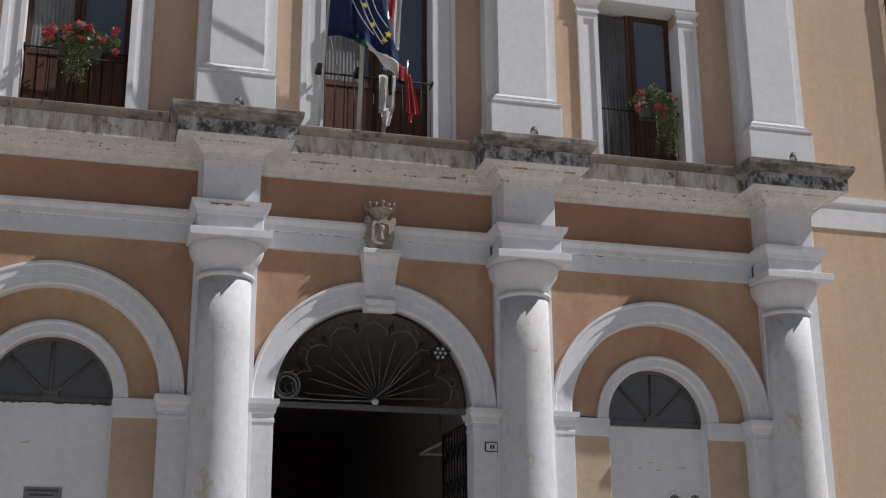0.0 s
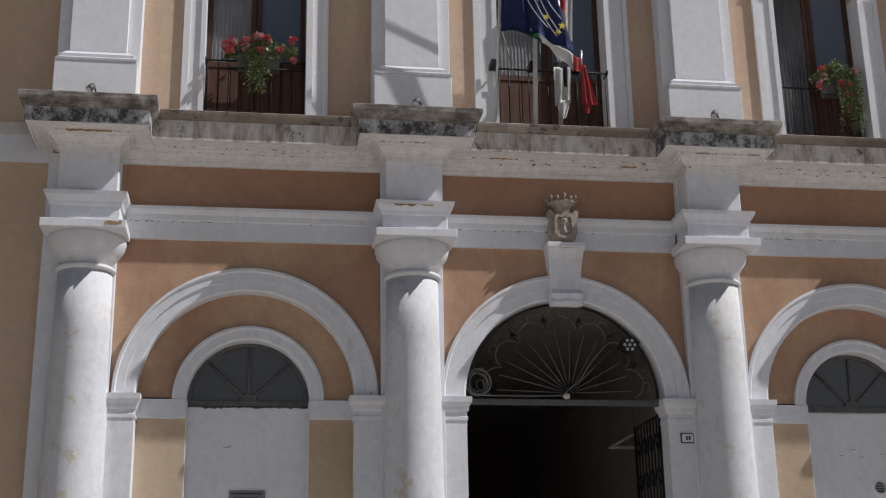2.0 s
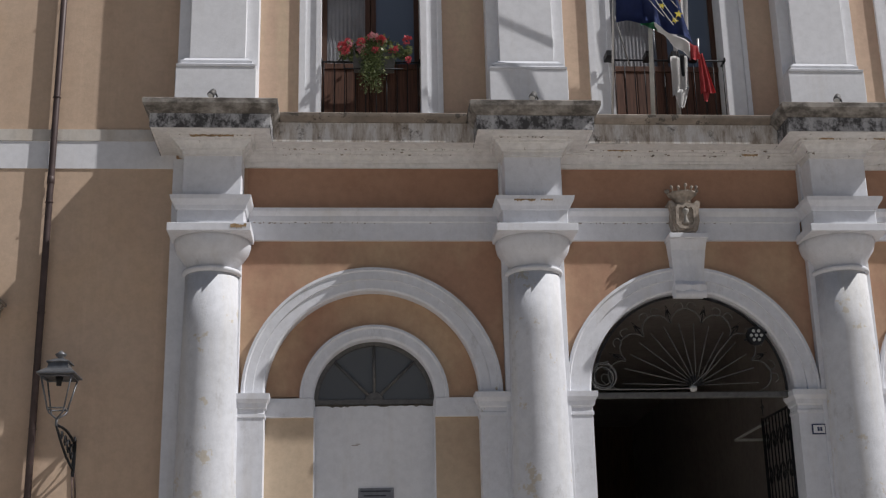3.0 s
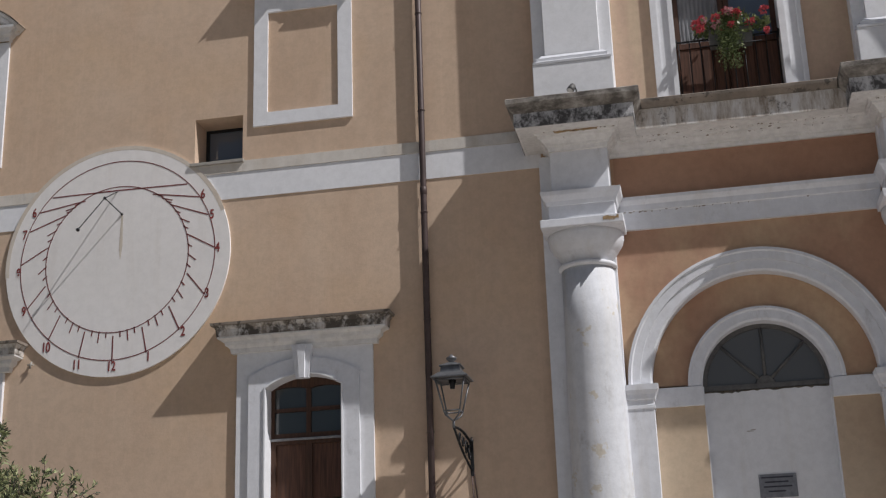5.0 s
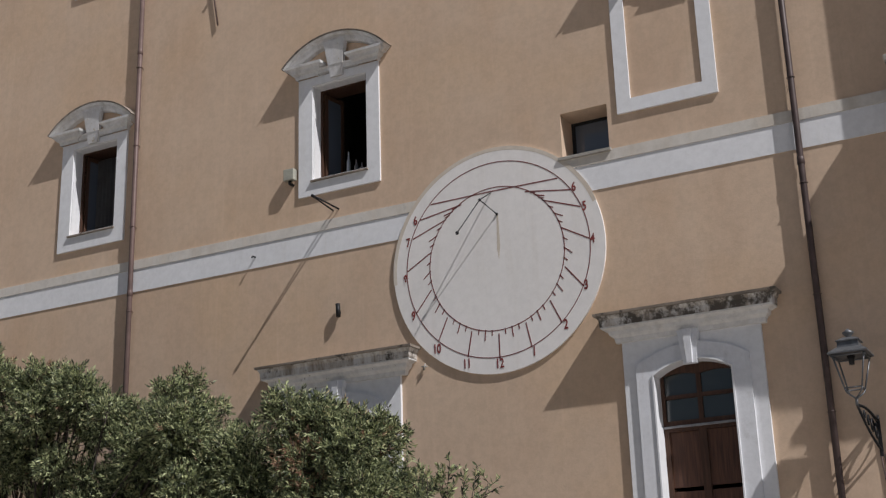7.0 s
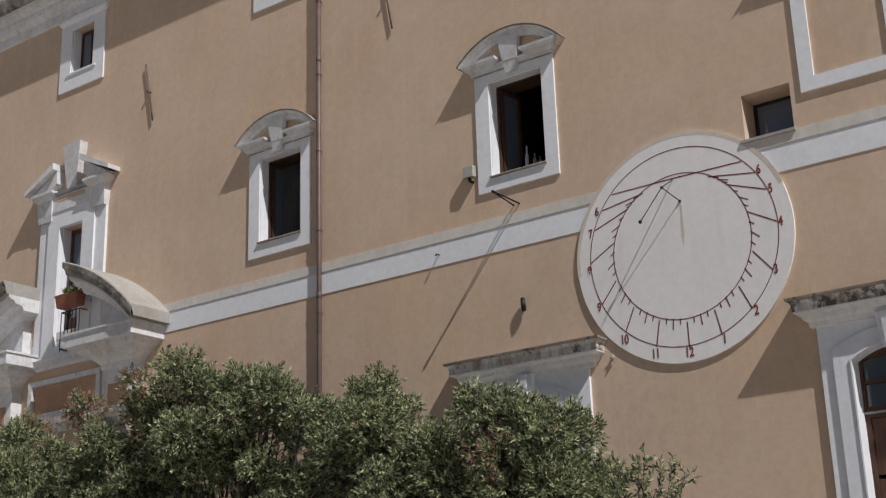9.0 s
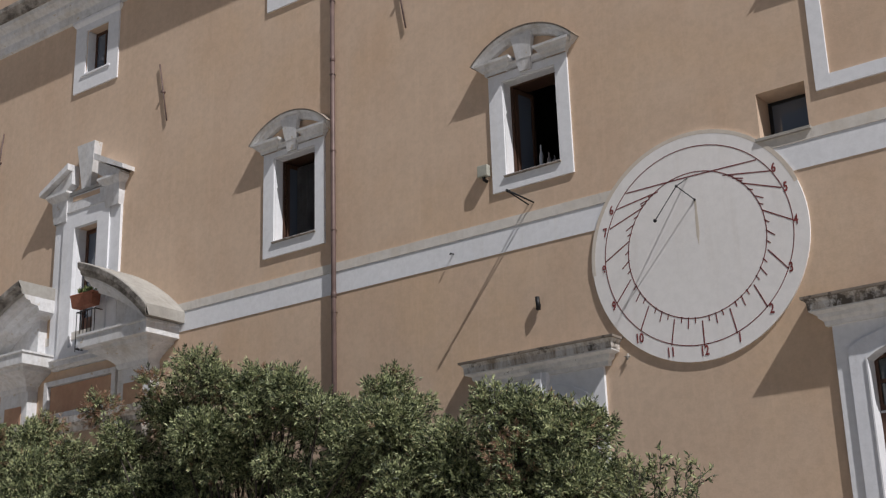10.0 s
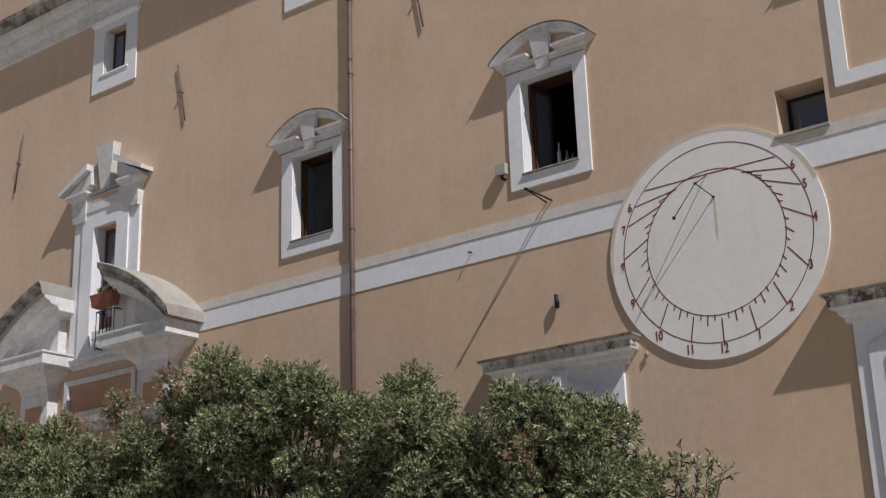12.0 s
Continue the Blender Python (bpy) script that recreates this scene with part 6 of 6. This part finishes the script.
    part("top_rail", bm_tube([(-21.55, -0.02, 8.35), (-21.55, -0.28, 8.35), (-21.0, -0.28, 8.35), (-21.0, -0.02, 8.35)], 0.012, 6), IRON, rail)
    part("foot_rail", bm_tube([(-21.55, -0.02, 7.62), (-21.55, -0.28, 7.62), (-21.0, -0.28, 7.62), (-21.0, -0.02, 7.62)], 0.012, 6), IRON, rail)
    for i in range(6):
        part("bar", bm_tube([(-21.55 + 0.11 * i, -0.28, 7.56), (-21.55 + 0.11 * i, -0.28, 8.35)], 0.008, 6), IRON, rail)
    pot = thing("flower_trough", "terracotta trough with a pale green plant on the balcony rail", "flower pot")
    part("trough", bm_block(-21.46, -20.86, -0.48, -0.28, 8.38, 8.60, 0.03), TERRACOTTA, pot)
    part("trough_rim", bm_block(-21.51, -20.81, -0.51, -0.25, 8.601, 8.64, 0.0), TERRACOTTA, pot)
    rng = random.Random(4)
    pts = [((rng.uniform(-21.35, -21.0), rng.gauss(-0.37, 0.04), 8.62 + rng.uniform(0, 0.06)), (rng.gauss(0, 0.6), rng.gauss(0, 0.6), 1.0)) for _ in range(150)]
    leaf_part("plant", pts, 0.13, rng, FERN, pot, 0.2)


build_far_doorway()


# ---------------------------------------------------------------- trees before the wing
def build_tree(x, y, top, half, depth, seed, clumps, low, shoots, leaf=0.057):
    """Evergreen tree: forking trunk, limbs to every clump, shoots of narrow leaves on uneven clumps."""
    rng = random.Random(seed)
    th = thing("evergreen_tree", "bushy dark evergreen tree with narrow leaves and a few dry tips", "tree", "trees before the wing", at=(x, y, 0))
    fork = Vector((0, 0, low * 0.55))
    part("trunk", bm_tube([(0, 0, -0.05), (0.05, 0.02, low * 0.2), (-0.04, 0, low * 0.4), fork], 0.17, 12, r1=0.11), BARK, th)
    pts, dry, limbs = [], [], bmesh.new()
    for (cx, cz, r) in clumps:
        c = Vector((cx - x, rng.uniform(-0.15, 1.0) * depth, cz))
        wilted = 0.5 if cz > top - 0.9 and rng.random() < 0.2 else 0.008
        mid = fork.lerp(c, 0.5) + Vector((rng.gauss(0, 0.12), rng.gauss(0, 0.12), -0.1))
        bm_tube([fork + Vector((0, 0.3, 0)), mid + Vector((0, 0.35, 0)), c], 0.022, 6, limbs, r1=0.008)
        for k in range(int(shoots * r * r)):
            d = Vector((rng.gauss(0, 1), rng.gauss(-0.25, 1), rng.gauss(0.25, 1))).normalized()
            q = c + Vector((d.x * r, d.y * min(r, depth), d.z * r * 0.85)) * rng.uniform(0.3, 1.06)
            way = (d + Vector((rng.gauss(0, 0.35), rng.gauss(0, 0.35), 0.25 + rng.gauss(0, 0.35)))).normalized()
            tip = q + way * rng.uniform(0.05, 0.12)
            if k % 5 == 0:
                bm_tube([q - way * 0.12, tip], 0.005, 3, limbs)
            into = dry if rng.random() < wilted else pts
            for i in range(11):
                f = i / 10
                a = i * 2.4
                u = way.cross(Vector((0.2, 0.5, 0.8))).normalized()
                w = way.cross(u)
                o = (u * math.cos(a) + w * math.sin(a))
                into.append((q.lerp(tip, f), o * (1.0 - 0.55 * f) + way * (0.5 + 0.6 * f) + Vector((0, 0, -0.15))))
    tagged(part("limb_work", limbs, BARK, th), kind="stuff")
    leaf_part("crown", pts, leaf, rng, LEAF, th, 0.32)
    if dry:
        leaf_part("dry_sprays", dry, leaf, rng, LEAF_DRY, th, 0.27, "withered red-brown leaf sprays")


def build_open_shrub(x, y, seed):
    """A thin shrub: a few leaning stems with loose side twigs and pairs of narrow leaves."""
    rng = random.Random(seed)
    th = thing("evergreen_shrub", "thin open shrub with a few leaning leafy stems", "shrub", at=(x, y, 0))
    pts, twigs = [], bmesh.new()
    for i in range(9):
        q = i / 8
        tip = Vector((-0.25 + 0.83 * q + rng.gauss(0, 0.03), rng.gauss(0, 0.12), 3.26 + 0.34 * math.sin(math.pi * (0.15 + 0.75 * q)) * rng.uniform(0.2, 1.0)))
        foot = Vector((-0.1 + 0.2 * q, 0, 0.3))
        stem = [foot.lerp(tip, f) + Vector((-0.14 * math.sin(math.pi * f) * (q - 0.2), 0, 0.05 * math.sin(math.pi * f))) for f in (k / 10 for k in range(11))]
        bm_tube(stem, 0.014, 5, twigs, r1=0.004)
        for k in range(15):
            f = 0.70 + 0.30 * k / 14
            p = stem[0].lerp(stem[-1], f) if f >= 1 else stem[int(f * 10)].lerp(stem[min(10, int(f * 10) + 1)], f * 10 % 1)
            way = Vector((rng.gauss(0.1, 0.7), rng.gauss(0, 0.5), rng.uniform(0.2, 0.9))).normalized()
            end = p + way * rng.uniform(0.08, 0.2) * (1.3 - 0.5 * (k / 14))
            bm_tube([p, end], 0.004, 3, twigs)
            for m in range(12):
                o = Vector((rng.gauss(0, 1), rng.gauss(0, 1), rng.gauss(0, 0.8))).normalized()
                pts.append((p.lerp(end, 0.1 + 0.085 * m), o * 0.8 + way * 0.7))
    tagged(part("stems", twigs, BARK, th), kind="stuff")
    leaf_part("foliage", pts, 0.07, rng, LEAF, th, 0.32)


def build_trees():
    rng = random.Random(21)

    def fill(x0, x1, outline, low, n, rmin=0.26, rmax=0.44):
        """Clumps under an uneven outline given by a few heights along x."""
        xs, zs = [p[0] for p in outline], [p[1] for p in outline]
        out = []
        for i in range(n):
            cx = x0 + (x1 - x0) * (i + rng.random()) / n
            r = rng.uniform(rmin, rmax)
            topz = float(np.interp(cx, xs, zs)) - 0.12 + rng.gauss(0, 0.16)
            out.append((cx, topz - r * rng.uniform(0.85, 1.15), r))
            for _ in range(4):
                rr = rng.uniform(rmin, rmax * 1.15)
                out.append((cx + rng.gauss(0, 0.3), rng.uniform(low, max(low + 0.05, topz - rr)), rr))
        return out
    build_tree(-13.6, -4.0, 5.7, 2.9, 1.1, 11, fill(-16.5, -10.45, [(-16.6, 4.5), (-16.1, 4.8), (-15.7, 5.12), (-15.35, 5.47), (-14.5, 5.64), (-13.65, 5.74), (-13.3, 5.42), (-12.4, 5.24), (-11.65, 4.98), (-11.25, 5.14), (-10.9, 5.0), (-10.4, 4.5)], 3.0, 28, 0.18, 0.37), 3.0, 1900)
    build_tree(-9.0, -4.0, 4.5, 1.2, 0.9, 12, fill(-10.0, -8.2, [(-10.2, 4.1), (-9.65, 4.38), (-9.0, 4.5), (-8.35, 4.36), (-8.1, 3.8)], 2.5, 12, 0.18, 0.36), 2.4, 1900)
    build_open_shrub(-7.42, -4.0, 13)
    build_tree(-18.6, -4.0, 5.6, 1.7, 0.9, 14, fill(-20.6, -16.5, [(-20.6, 5.75), (-19.0, 5.68), (-18.4, 5.72), (-18.05, 5.36), (-17.8, 4.7), (-16.8, 4.4), (-16.5, 4.5)], 3.2, 20, 0.18, 0.37), 3.0, 1900)


build_trees()
